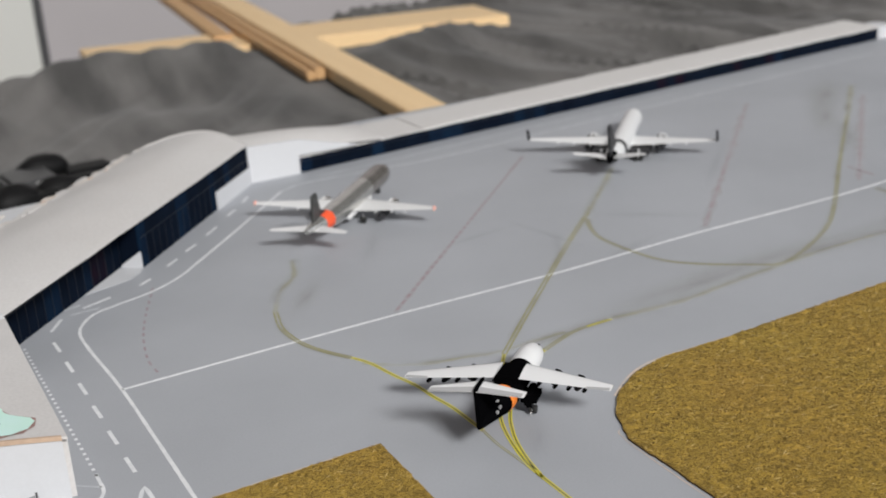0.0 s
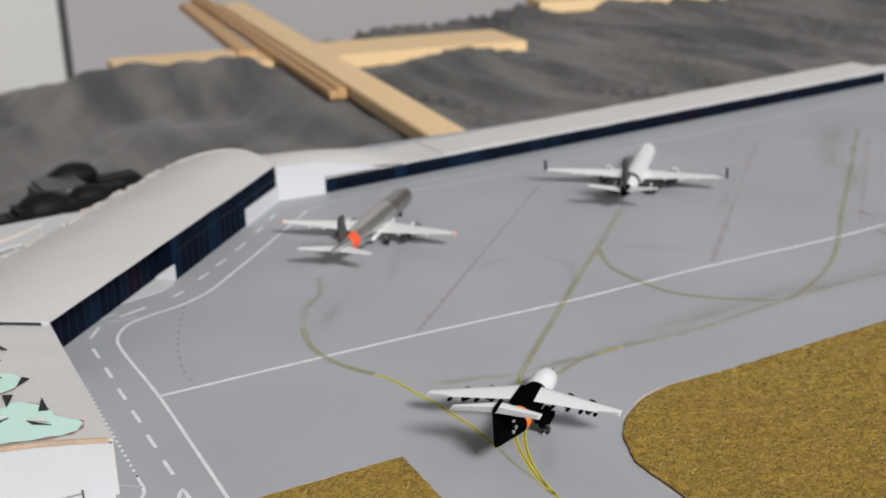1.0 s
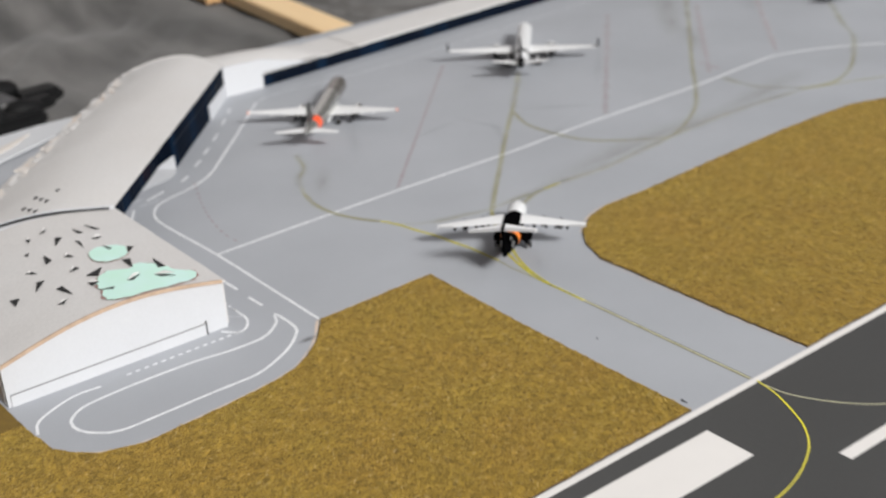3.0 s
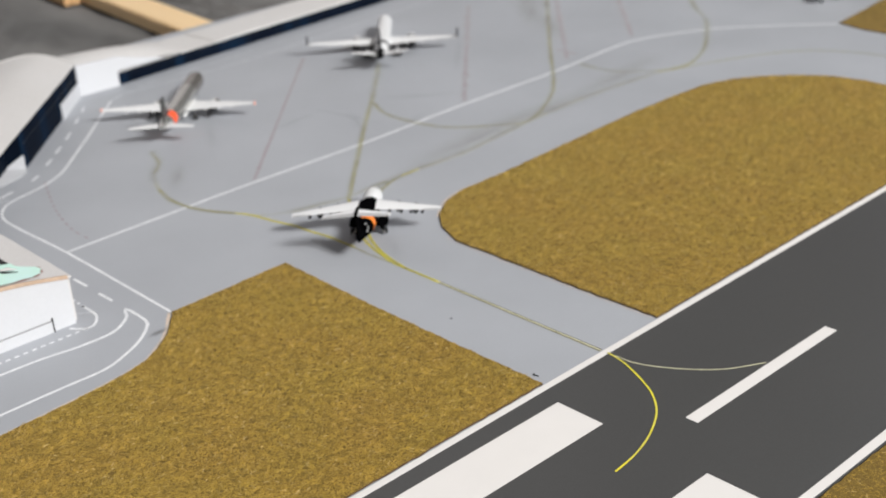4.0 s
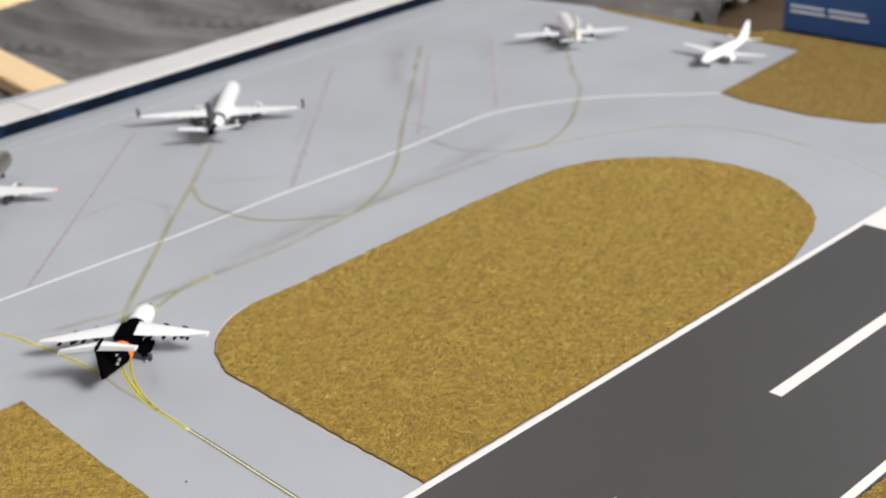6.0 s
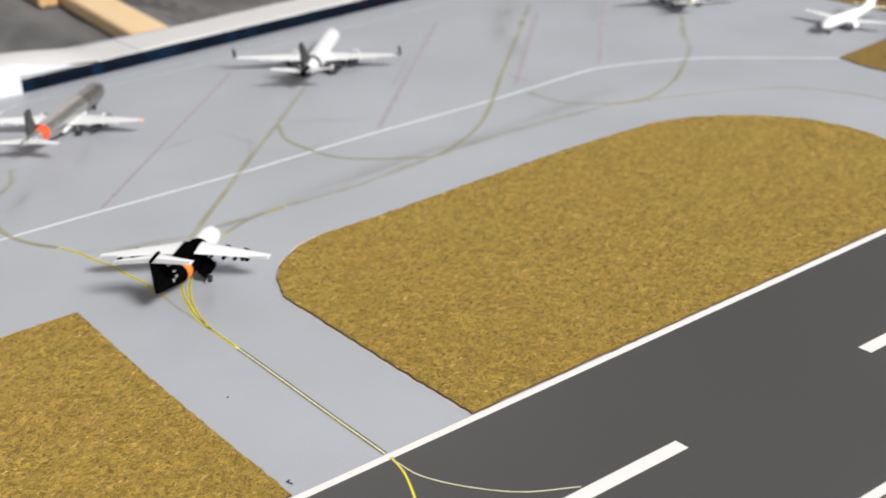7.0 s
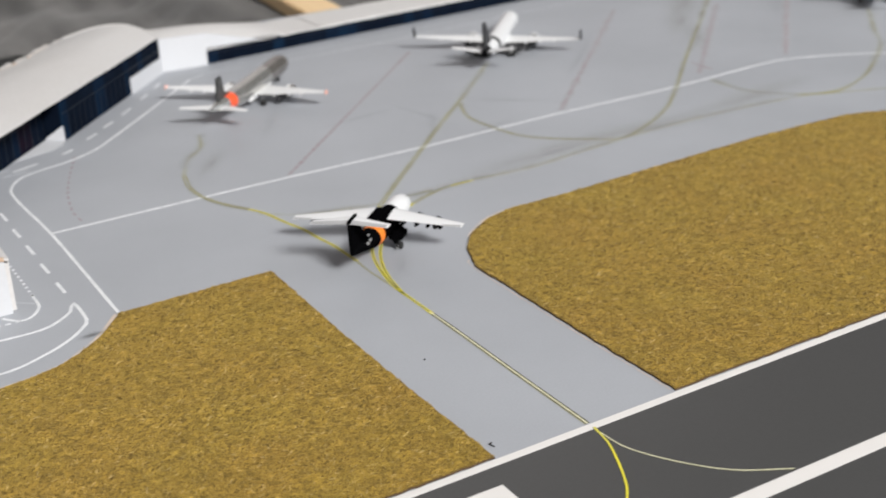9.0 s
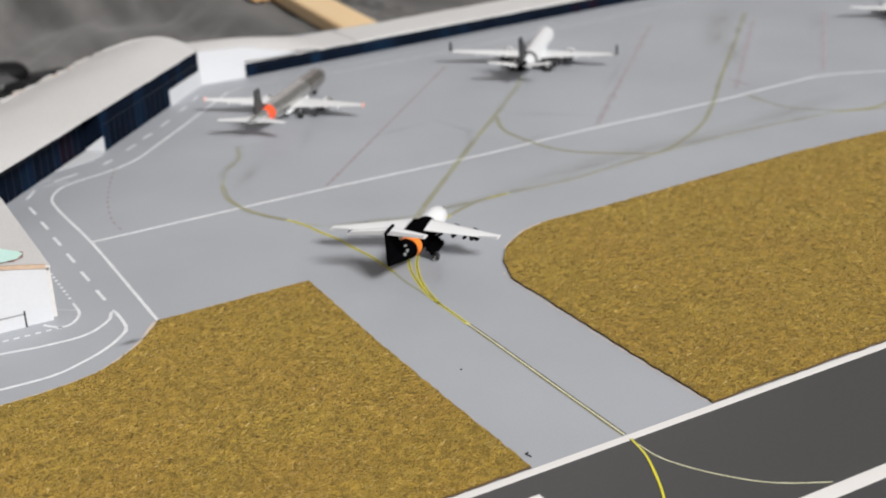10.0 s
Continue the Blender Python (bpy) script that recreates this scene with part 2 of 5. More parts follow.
# Brown table wood, darkened to hold the shade beyond the far mat.
TABLE_WOOD = mat("shaded_brown_table_wood", (0.10, 0.066, 0.042), 0.5, spots=0.5, spot_scale=7, grain=0.2, grain_scale=160, stretch=(9, 0.8, 9))
# Stretched near-black patches put the shade of the folds into the colour.
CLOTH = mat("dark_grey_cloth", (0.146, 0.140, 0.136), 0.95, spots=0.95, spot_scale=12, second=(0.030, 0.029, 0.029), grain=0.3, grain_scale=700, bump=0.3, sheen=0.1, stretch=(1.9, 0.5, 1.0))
WALL = mat("lilac_grey_wall_paint", (0.47, 0.445, 0.46), 0.8, spots=0.12, spot_scale=3, grain=0.04)
# Walls and ceiling out of view, set dark to cut bounced light.
UNSEEN_WALL = mat("grey_wall_paint", (0.11, 0.108, 0.106), 0.85, spots=0.05, spot_scale=2)
DOOR_WHITE = mat("white_lacquer", (0.64, 0.645, 0.62), 0.5, spots=0.04, spot_scale=5)
DARK_STRIP = mat("dark_edge_strip", (0.055, 0.055, 0.06), 0.5)
FLOOR = mat("brown_floor", (0.22, 0.15, 0.10), 0.5, spots=0.4, spot_scale=6, stretch=(1, 8, 1))
BOX_BLUE = mat("navy_printed_carton", (0.010, 0.060, 0.215), 0.4, spots=0.2, spot_scale=20)
BOX_TEXT = mat("white_print_on_carton", (0.66, 0.70, 0.76), 0.5)

# ---- mesh helpers: all plan numbers are millimetres ----
MM = 0.001


def mesh_object(name, verts, faces, material, parent=None, label="", smooth=False, extra=()):
    me = bpy.data.meshes.new(name)
    me.from_pydata([(x * MM, y * MM, z * MM) for x, y, z in verts], [], faces)
    me.validate()
    bm = bmesh.new()
    bm.from_mesh(me)
    bmesh.ops.recalc_face_normals(bm, faces=bm.faces)
    bm.to_mesh(me)
    bm.free()
    me.materials.append(material)
    for m in extra:
        me.materials.append(m)
    if smooth:
        me.shade_smooth()
    ob = new(name, me)
    if parent:
        ob.parent = parent
    if label:
        tagged(ob, label)
    return ob


def part(name, bm, material, parent, label="", smooth=True):
    me = bpy.data.meshes.new(name)
    bmesh.ops.recalc_face_normals(bm, faces=bm.faces)
    bmesh.ops.scale(bm, vec=(MM, MM, MM), verts=bm.verts)
    bm.to_mesh(me)
    bm.free()
    me.materials.append(material)
    if smooth:
        me.shade_smooth()
        me.set_sharp_from_angle(angle=radians(40))
    ob = new(name, me)
    ob.parent = parent
    if label:
        tagged(ob, label)
    return ob


def empty(name, m, label, category, group=""):
    ob = new(name)
    ob.empty_display_size = 0.01
    ob.matrix_world = m
    return tagged(ob, label, category, group)


def bm_box(bm, x0, x1, y0, y1, z0, z1, bevel=0.0):
    r = bmesh.ops.create_cube(bm, size=1)
    bmesh.ops.scale(bm, vec=(x1 - x0, y1 - y0, z1 - z0), verts=r["verts"])
    bmesh.ops.translate(bm, vec=((x0 + x1) / 2, (y0 + y1) / 2, (z0 + z1) / 2), verts=r["verts"])
    if bevel:
        es = list({e for v in r["verts"] for e in v.link_edges})
        bmesh.ops.bevel(bm, geom=es, offset=bevel, segments=2, affect="EDGES")
    return bm


def box(name, x0, x1, y0, y1, z0, z1, material, parent=None, label="", bevel=0.0):
    return part(name, bm_box(bmesh.new(), x0, x1, y0, y1, z0, z1, bevel), material, parent, label, smooth=bevel > 0)


def smooth_line(points, step=3.0, closed=False):
    """Catmull-Rom through plan points, evenly stepped."""
    p = [np.array(q, float) for q in points]
    p = [p[-1], *p, p[0], p[1]] if closed else [2 * p[0] - p[1], *p, 2 * p[-1] - p[-2]]
    out = []
    for a, b, c, d in zip(p, p[1:], p[2:], p[3:]):
        n = max(2, int(np.linalg.norm(c - b) / step))
        for i in range(n):
            t = i / n
            out.append(0.5 * (2 * b + (c - a) * t + (2 * a - 5 * b + 4 * c - d) * t * t + (3 * b - a - 3 * c + d) * t ** 3))
    if not closed:
        out.append(p[-2])
    return out


def ribbon(name, line, width, z, material, parent, label="", offset=0.0, thick=0.05, wobble=0.06, closed=False):
    """A drawn line: a thin flat band of ink along a plan line."""
    n = len(line)
    verts, faces = [], []
    rng = random.Random(len(line) * 7 + int(width * 100))
    for i in range(n):
        a = line[(i - 1) % n] if closed or i else line[0]
        b = line[(i + 1) % n] if closed or i < n - 1 else line[-1]
        d = np.array(b) - np.array(a)
        d = d / (np.linalg.norm(d) + 1e-9)
        s = np.array((-d[1], d[0]))
        w = width / 2 * (1 + rng.uniform(-1, 1) * wobble * 2)
        c = np.array(line[i]) + s * (offset + rng.uniform(-1, 1) * wobble * width * 0.4)
        verts += [(*(c + s * w), z), (*(c - s * w), z), (*(c + s * w), z - thick), (*(c - s * w), z - thick)]
    for i in range(n if closed else n - 1):
        k, q = 4 * i, 4 * ((i + 1) % n)
        faces += [(k, q, q + 1, k + 1), (k + 2, k, q, q + 2), (k + 1, k + 3, q + 3, q + 1)]
    return mesh_object(name, verts, faces, material, parent, label)


def slab(name, outline, z0, z1, material, parent=None, label="", edge=None):
    """A flat sheet with thickness cut to a plan outline."""
    n = len(outline)
    verts = [(x, y, z1) for x, y in outline] + [(x, y, z0) for x, y in outline]
    faces = [tuple(range(n))] + [(i, (i + 1) % n, n + (i + 1) % n, n + i) for i in range(n)]
    ob = mesh_object(name, verts, faces, material, parent, label, extra=(edge,) if edge else ())
    if edge:
        for f in ob.data.polygons:
            if abs(f.normal.z) < 0.5:
                f.material_index = 1
    return ob


def surface(name, f, nu, nv, material, parent=None, label="", thick=1.0, smooth=True):
    """A curved sheet: f(u, v) gives its upper side; it has a thickness downwards."""
    top = [f(i / nu, j / nv) for i in range(nu + 1) for j in range(nv + 1)]
    n = len(top)
    verts = top + [(x, y, z - thick) for x, y, z in top]
    faces = []
    w = nv + 1
    for i in range(nu):
        for j in range(nv):
            k = i * w + j
            faces += [(k, k + 1, k + w + 1, k + w), (n + k, n + k + w, n + k + w + 1, n + k + 1)]
    rim = [j for j in range(nv)] + [i * w + nv for i in range(nu)] + [nu * w + j for j in range(nv, 0, -1)] + [i * w for i in range(nu, 0, -1)]
    for a, b in zip(rim, rim[1:] + rim[:1]):
        faces.append((a, b, n + b, n + a))
    ob = mesh_object(name, verts, faces, material, parent, label, smooth=smooth)
    if smooth:
        ob.data.set_sharp_from_angle(angle=radians(40))
    return ob


# ---- room ----
def wall_with_hole(name, x0, x1, y0, y1, z0, z1, hole, along, material, label):
    """A thick wall; hole = (a0, a1, b0, b1): the opening along the wall and in height."""
    bm = bmesh.new()
    if hole is None:
        bm_box(bm, x0, x1, y0, y1, z0, z1)
    else:
        a0, a1, b0, b1 = hole
        if along == "y":
            for q in ((x0, x1, y0, a0, z0, z1), (x0, x1, a1, y1, z0, z1), (x0, x1, a0, a1, z0, b0), (x0, x1, a0, a1, b1, z1)):
                bm_box(bm, *q)
        else:
            for q in ((x0, a0, y0, y1, z0, z1), (a1, x1, y0, y1, z0, z1), (a0, a1, y0, y1, z0, b0), (a0, a1, y0, y1, b1, z1)):
                bm_box(bm, *q)
    ob = part(name, bm, material, None, label, smooth=False)
    return tagged(ob, label, "wall", kind="structure")


wall_with_hole("wall_north", -1700, 1900, 1900, 2050, -750, 2450, None, "x", WALL, "lilac-grey painted room wall behind the cloth")
# The opening in this wall is made up for the fill lamp.
wall_with_hole("wall_east", 1750, 1900, -3150, 1900, -750, 2850, (-1150, 450, 130, 1400), "y", UNSEEN_WALL, "unseen dark grey room wall with a window opening")
wall_with_hole("wall_south", -1700, 1900, -3300, -3150, -750, 2850, (-720, 680, 1670, 2810), "x", UNSEEN_WALL, "unseen dark grey room wall with a window opening")
wall_with_hole("wall_west", -1850, -1700, -3150, 1900, -750, 2850, None, "y", UNSEEN_WALL, "unseen dark grey room wall")
tagged(box("floor", -1850, 1900, -3300, 2050, -800, -752, FLOOR), "brown wooden room floor", "floor", kind="structure")
tagged(box("ceiling", -1850, 1900, -3300, 2050, 2852, 2900, UNSEEN_WALL), "unseen dark grey room ceiling", "ceiling", kind="structure")


def window_frame(name, m, w, h):
    e = empty(name, m, "unseen white-framed window around an area lamp", "window")
    tagged(e, kind="structure")
    for q in ((-w / 2, w / 2, -30, 30, -h / 2, -h / 2 + 50), (-w / 2, w / 2, -30, 30, h / 2 - 50, h / 2),
              (-w / 2, -w / 2 + 50, -30, 30, -h / 2 + 50, h / 2 - 50), (w / 2 - 50, w / 2, -30, 30, -h / 2 + 50, h / 2 - 50)):
        box("window_frame", *q, DOOR_WHITE, e, bevel=3)


# Window frame made up to house the added fill lamp.
window_frame("fill_window", pose(1.84, -0.35, 0.765, 0, 0, 90), 1600, 1270)
window_frame("window_2", pose(-0.02, -3.24, 2.24), 1400, 1140)

# white cupboard and its dark edge, far behind the table
cupboard = empty("cupboard", pose(0, 0, 0), "tall white cupboard with a dark edge strip against the wall", "cupboard")
box("body", -445, 143, 1650, 1898, -752, 1350, DOOR_WHITE, cupboard, bevel=4)
box("door", -435, 135, 1632, 1649, -700, 1340, DOOR_WHITE, cupboard, bevel=3)
box("edge_strip", 138, 148, 1640, 1652, -752, 1350, DARK_STRIP, cupboard, "dark grey edge strip")

# ---- table top with the cloth ----
table = empty("table", pose(0, 0, 0), "large plain table under the model airport and cloth", "table")
slab("tabletop", [(-420, -420), (1000, -420), (1000, 1190), (560, 1105), (100, 1015), (-420, 1000)], -88, -66, TABLE_WOOD, table)
for x, y in ((-380, -380), (960, -380), (-380, 960), (960, 1130)):
    box("leg", x - 30, x + 30, y - 30, y + 30, -751, -89, TABLE_WOOD, table, bevel=3)


def cloth_height(x, y):
    """Soft folds of the cloth, higher where it lies over things."""
    q = Vector((x / 150.0, y / 95.0, 3.1))
    z = -44 + 7 * noise.noise(q)
    side = min(1, max(0, (x - 170) / 160))
    across, along = 0.78 * x - 0.63 * y, 0.63 * x + 0.78 * y
    w = noise.noise(Vector((across / 44.0, along / 230.0, 4.0)))
    z += (1 - side) * (8.5 * w + 4.2 * noise.noise(Vector((across / 19.0, along / 120.0, 8.0))))
    across, along = 0.97 * x + 0.22 * y, 0.97 * y - 0.22 * x
    w = noise.noise(Vector((across / 36.0, along / 260.0, 2.0)))
    side *= 1 - 0.75 * math.exp(-((y - 960) / 90) ** 2) * (x < 560)
    z += side * (14.0 * (1 - 2.4 * abs(w)) - 5 + 4.0 * noise.noise(Vector((across / 17.0, along / 110.0, 6.0))))
    z += 28 * math.exp(-(((x - 82) / 112) ** 4 + ((y - 925) / 46) ** 2))
    z += 15 * math.exp(-(((x - 180) / 23) ** 2 + ((y - 908) / 26) ** 2))
    z += 15 * math.exp(-(((x - 372) / 62) ** 2 + ((y - 876) / 32) ** 2))
    z += 12 * math.exp(-(((x - 420) / 150) ** 2 + ((y - 1062) / 34) ** 2))
    z += 11 * math.exp(-(((x - 200) / 55) ** 2 + ((y - 690) / 95) ** 2))
    # the cloth is pushed up against the foot of the battens
    foot = 184 + 0.103 * (y - 742)
    near = min(1, max(0, (y - 580) / 60)) * min(1, max(0, (965 - y) / 40))
    lift = math.exp(-((x - foot) / 36) ** 2) * near
    z += lift * max(0, -29.6 - z) * 0.95
    return max(z, -64.0)


def cloth_sheet(u, v):
    x, y = -420 + 1420 * u, 380 + 690 * v
    edge = 1032 + 0.10 * (x + 50) + 0.22 * max(0, x - 330) + 22 * noise.noise(Vector((x / 120.0, 0.3, 0)))
    y = 380 + (edge + 95 - 380) * v
    z = cloth_height(x, y)
    if y > edge:
        z -= (y - edge) * 1.6 + ((y - edge) / 30) ** 2
    return (x, y, z)


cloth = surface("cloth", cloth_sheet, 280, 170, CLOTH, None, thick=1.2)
tagged(cloth, "dark grey rumpled cloth spread over the table", "cloth")


def batten(name, length, width, thick, m, label, top=WOOD):
    bm = bm_box(bmesh.new(), -width / 2, width / 2, 0, length, -thick, 0, 1.0)
    ob = part(name, bm, top, None, "", smooth=True)
    ob.matrix_world = m
    return tagged(ob, label, "wood")


batten("wooden_batten", 760, 29, 11, pose(0.1955, 0.520, -0.018, 0, 0, -5.9), "pale pine batten lying across the cloth")
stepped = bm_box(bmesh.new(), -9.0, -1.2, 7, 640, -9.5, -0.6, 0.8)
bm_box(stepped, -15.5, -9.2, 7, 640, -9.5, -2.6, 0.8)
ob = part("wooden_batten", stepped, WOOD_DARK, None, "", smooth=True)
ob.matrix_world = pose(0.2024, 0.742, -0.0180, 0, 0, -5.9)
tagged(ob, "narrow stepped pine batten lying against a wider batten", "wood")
batten("wooden_batten", 370, 18, 8, pose(0.1975, 0.985, -0.0242, 0, 0, -6.6), "pine strip in a darker, shaded tone lying under the stepped batten", WOOD_DARK)
batten("wooden_plank", 398, 84, 13, pose(0.071, 0.992, -0.0250, 0, 0, -94.4) @ pose(0, 0, 0, -1.15), "pale pine plank lying under a batten on the cloth")
batten("wooden_plank", 260, 60, 13, pose(0.606, 1.150, -0.031, 0, 0, -104), "pale pine plank at the far edge of the cloth")


def clamp_tool():
    """The black plastic thing with a grey pad that lies on the cloth behind the hall."""
    e = empty("plastic_clamp", pose(-0.034, 0.624, -0.046, 0, 0, 6), "black plastic clamp with a grey pad lying on the cloth", "clamp")
    box("body", -50, 12, -34, -8, -3, 13, BLACK_PLASTIC, e, bevel=4)
    box("pad", -24, 8, -6, 34, 2, 15, GREY_PLASTIC, e, "grey plastic pad", bevel=3)
    for name, r, at, size in (("knob", 13.5, (6, 34, 11), (1.3, 0.8, 0.75)), ("hub", 15, (-28, -20, 8), (1.2, 0.8, 0.8)), ("hinge", 11, (2, -16, 10), (1.3, 0.9, 0.8))):
        bm = bmesh.new()
        bmesh.ops.create_uvsphere(bm, u_segments=20, v_segments=12, radius=r)
        for v in bm.verts:
            v.co *= 1 + 0.12 * noise.noise(v.co / 7 + Vector(at))
        bmesh.ops.scale(bm, vec=size, verts=bm.verts)
        bmesh.ops.translate(bm, vec=at, verts=bm.verts)
        part(name, bm, BLACK_PLASTIC, e)
    box("arm", 14, 48, 12, 34, 0, 11, BLACK_PLASTIC, e, bevel=3)
    box("jaw", 10, 34, -2, 14, 0, 10, BLACK_PLASTIC, e, bevel=3)
    box("strap", -95, -46, -30, -6, -3, 8, BLACK_PLASTIC, e, bevel=3)
    box("buckle", -10, 2, -8.5, -6, 13, 15, METAL, e, "shiny metal buckle", bevel=0.8)


clamp_tool()

# ---- base board, apron and runway ----
OUTER = [(-340, -260), (760, -260), (760, 205), (548, 206), (528, 218), (528, 352), (506, 508), (60, 500), (-14, 484), (-36, 453), (-340, 453)]
board = slab("ground", OUTER, -65.5, -0.9, MAT_EDGE)
tagged(board, "brown baseboard under the model airport", "ground", kind="structure")
apron = slab("apron", [(-340, -1), (530, -1), (530, 200), (526, 352), (505, 507), (60, 499), (-13, 483), (-35, 452), (-340, 452)], -0.88, 0.0, APRON)
tagged(apron, "grey painted paper apron with hand-drawn white, yellow and red lines", "apron", kind="structure")
LINE_Z = 0.07


def white(points, width=1.25, curve=True, material=WHITE_INK, closed=False, name="white_line"):
    line = smooth_line(points, 3.0, closed) if curve else points
    return ribbon(name, line, width, LINE_Z, material, apron, closed=closed)


white([(-82.6, 223.2), (-31, 225.2), (17, 226.6), (82, 226.9), (119, 228.9), (157, 230.9), (225.4, 231.8), (282, 236.4), (305, 236), (327, 228), (345, 218.5), (366, 202.5), (406, 158.5)], 1.3)
white([(-82.6, 140.3), (-82.5, 180), (-82.6, 223.2), (-84.2, 258), (-84.5, 271.3), (-84, 279.6), (-81, 287.6), (-75.5, 294.6), (-66, 299), (-56, 302.2), (-46, 307.2), (-36.2, 314.6), (-28, 323.6), (-15.6, 337.4), (-2.5, 352), (10, 366.5), (36.8, 397.4)], 1.15)
white([(36.8, 397.4), (52.6, 404), (90, 402), (124, 401), (170, 405), (300, 419), (450, 434)], 1.0, material=FAINT_INK)
white([(62, 411), (100, 413), (180, 421), (300, 432)], 0.8, material=FAINT_INK)
white([(-92.8, 157.3), (-95.5, 151.3), (-100.6, 146.4), (-107, 143.3), (-120, 143.2), (-132.5, 145), (-150.6, 145.5), (-166, 145), (-178, 143.2), (-184.6, 137), (-184.4, 129.6), (-180.2, 124), (-173.5, 120.2), (-157, 120.3),
       (-137.5, 120.8), (-122, 121), (-112, 124.7), (-102.5, 130.3), (-95.8, 136.8), (-92.7, 142.6)], 1.2, closed=True)
white([(-102.7, 172), (-102.7, 164), (-103.4, 160), (-106.2, 155.5), (-109.4, 153.7), (-112.2, 154.9), (-115.3, 158.8)], 1.1)
white([(-196.2, 137), (-192.2, 145.5), (-177.5, 152.6), (-167, 152.4)], 1.1)
white([(-102.9, 164), (-109, 169)], 0.7, False, FAINT_INK)
for k, y in enumerate((166.9, 186.5, 206.5, 226.2, 246.4, 266.3)):
    x = -92.8 - 0.12 * k - 0.1 * (k % 2)
    white([(x, y), (x - 0.3, y + 10.2)], 1.35, False, name="dash")
for a, b in (((-92.6, 287), (-87, 297)), ((-77.5, 303.4), (-66, 308.4)), ((-53.2, 314.2), (-47.6, 318.6)), ((-38.2, 328.9), (-32, 335.1)),
             ((-26.4, 342), (-19.9, 348.5)), ((-12.8, 357), (-5.5, 365.6)), ((3.5, 377.5), (9.5, 384.5)), ((16, 393), (21, 400))):
    white([a, b], 1.35, False, name="dash")
for a, b in (((-83, 299.4), (-72, 300)), ((-90, 304), (-78, 307.4))):
    white([a, b], 0.9, False, FAINT_INK, name="dash")
for i in range(30):
    y = 171 + i * 3.6
    x = -102.6 - 0.012 * (y - 171)
    white([(x, y), (x, y + 1.5)], 0.9, False, name="dot")
for i in range(14):
    x = -110.5 - i * 3.4
    white([(x, 153.8 - 0.02 * i), (x - 1.8, 153.8 - 0.02 * i)], 0.9, False, name="dot")


RUBBED = []


def smear(line, width, z):
    """A soft band along a rubbed line; v runs across it from 0 to 1."""
    n = len(line)
    verts, faces = [], []
    for i, at in enumerate(line):
        d = np.array(line[min(i + 1, n - 1)]) - np.array(line[max(i - 1, 0)])
        side = np.array((-d[1], d[0])) / (np.linalg.norm(d) + 1e-9)
        for k in range(5):
            verts.append((*(np.array(at) + side * width * (k / 4 - 0.5 + 0.08 * math.sin(i * 0.23))), z))
    for i in range(n - 1):
        for k in range(4):
            faces.append((5 * i + k, 5 * i + k + 1, 5 * i + k + 6, 5 * i + k + 5))
    ob = mesh_object("smear", verts, faces, WIPED, apron)
    uv = ob.data.uv_layers.new(name="across")
    for loop in ob.data.loops:
        uv.data[loop.index].uv = (loop.vertex_index // 5 / n, loop.vertex_index % 5 / 4)
    return ob


def taxi_line(points, style="strong", width=1.35):
    """Hand-drawn double outline: fresh, half rubbed off, or only a faint trace."""
    line = smooth_line(points, 2.5)
    if style in ("mid", "faint") and width > 1.45:
        RUBBED.append((line, 4.6 if style == "mid" else 6.5))
    if style == "strong":
        ribbon("yellow_line", line, width, 0.06, OLIVE_INK, apron)
        for side in (0.36, -0.36):
            ribbon("yellow_line", line, width * 0.32, 0.11, YELLOW_INK, apron, offset=width * side)
    elif style == "worn":
        ribbon("yellow_line", line, width, 0.06, OLIVE_DARK, apron, wobble=0.015)
        ribbon("yellow_line", line, width * 0.34, 0.11, CREAM_INK, apron, wobble=0.015)
        ribbon("yellow_line", line, width * 0.13, 0.10, PALE_YELLOW, apron, offset=width * 0.5, wobble=0.015)
    elif style == "mid":
        ribbon("yellow_line", line, width * 0.8, 0.06, FAINT_YELLOW, apron, wobble=0.12)
        for side in (0.38, -0.38):
            ribbon("yellow_line", line, width * 0.24, 0.10, OLIVE_PALE, apron, offset=width * side, wobble=0.12)
    else:
        ribbon("yellow_line", line, width, 0.05, FAINT_YELLOW, apron, wobble=0.2)


taxi_line([(0.7, 1.5), (0.5, 30), (0.5, 67), (0.3, 84)], "worn", 1.55)
taxi_line([(0.3, 82), (0.2, 97), (0.1, 104)], width=1.2)
taxi_line([(0.0, 102), (0.4, 109), (2.1, 118.4), (4.2, 126.9), (6.9, 134.7), (12, 145), (21, 160), (31, 175)], width=1.1)
taxi_line([(0.1, 101), (1.9, 112), (4.1, 121), (7.1, 129), (11.1, 137), (20, 150), (31, 161.5), (43.4, 170)], width=1.1)
taxi_line([(43.4, 170), (51.4, 173.9), (60.4, 177.3), (70.2, 178.2), (74.5, 178.3)], "mid", 1.7)
ribbon("yellow_line", smooth_line([(65, 177.9), (70.2, 178.2), (75.5, 178.2)], 1.5), 0.8, 0.12, YELLOW_INK, apron)
taxi_line([(0.0, 102), (-0.4, 116), (-0.8, 123), (-0.3, 133)], "mid", 0.9)
taxi_line([(-0.3, 133), (-0.7, 150), (-2.2, 160.6), (-3.1, 170.6), (-5.6, 181), (-8.4, 195), (-11.6, 202)], width=1.25)
taxi_line([(-11.6, 202), (-17, 212), (-21, 223.5), (-22, 239), (-18.6, 255)], "mid", 1.9)
ribbon("yellow_line", smooth_line([(-11.2, 201), (-17, 212), (-21, 223.5), (-22, 239)], 2.5), 0.45, 0.12, PALE_YELLOW, apron)
taxi_line([(-18.6, 255), (-10.6, 272.5), (0.4, 286), (6.6, 304)], "faint", 1.8)
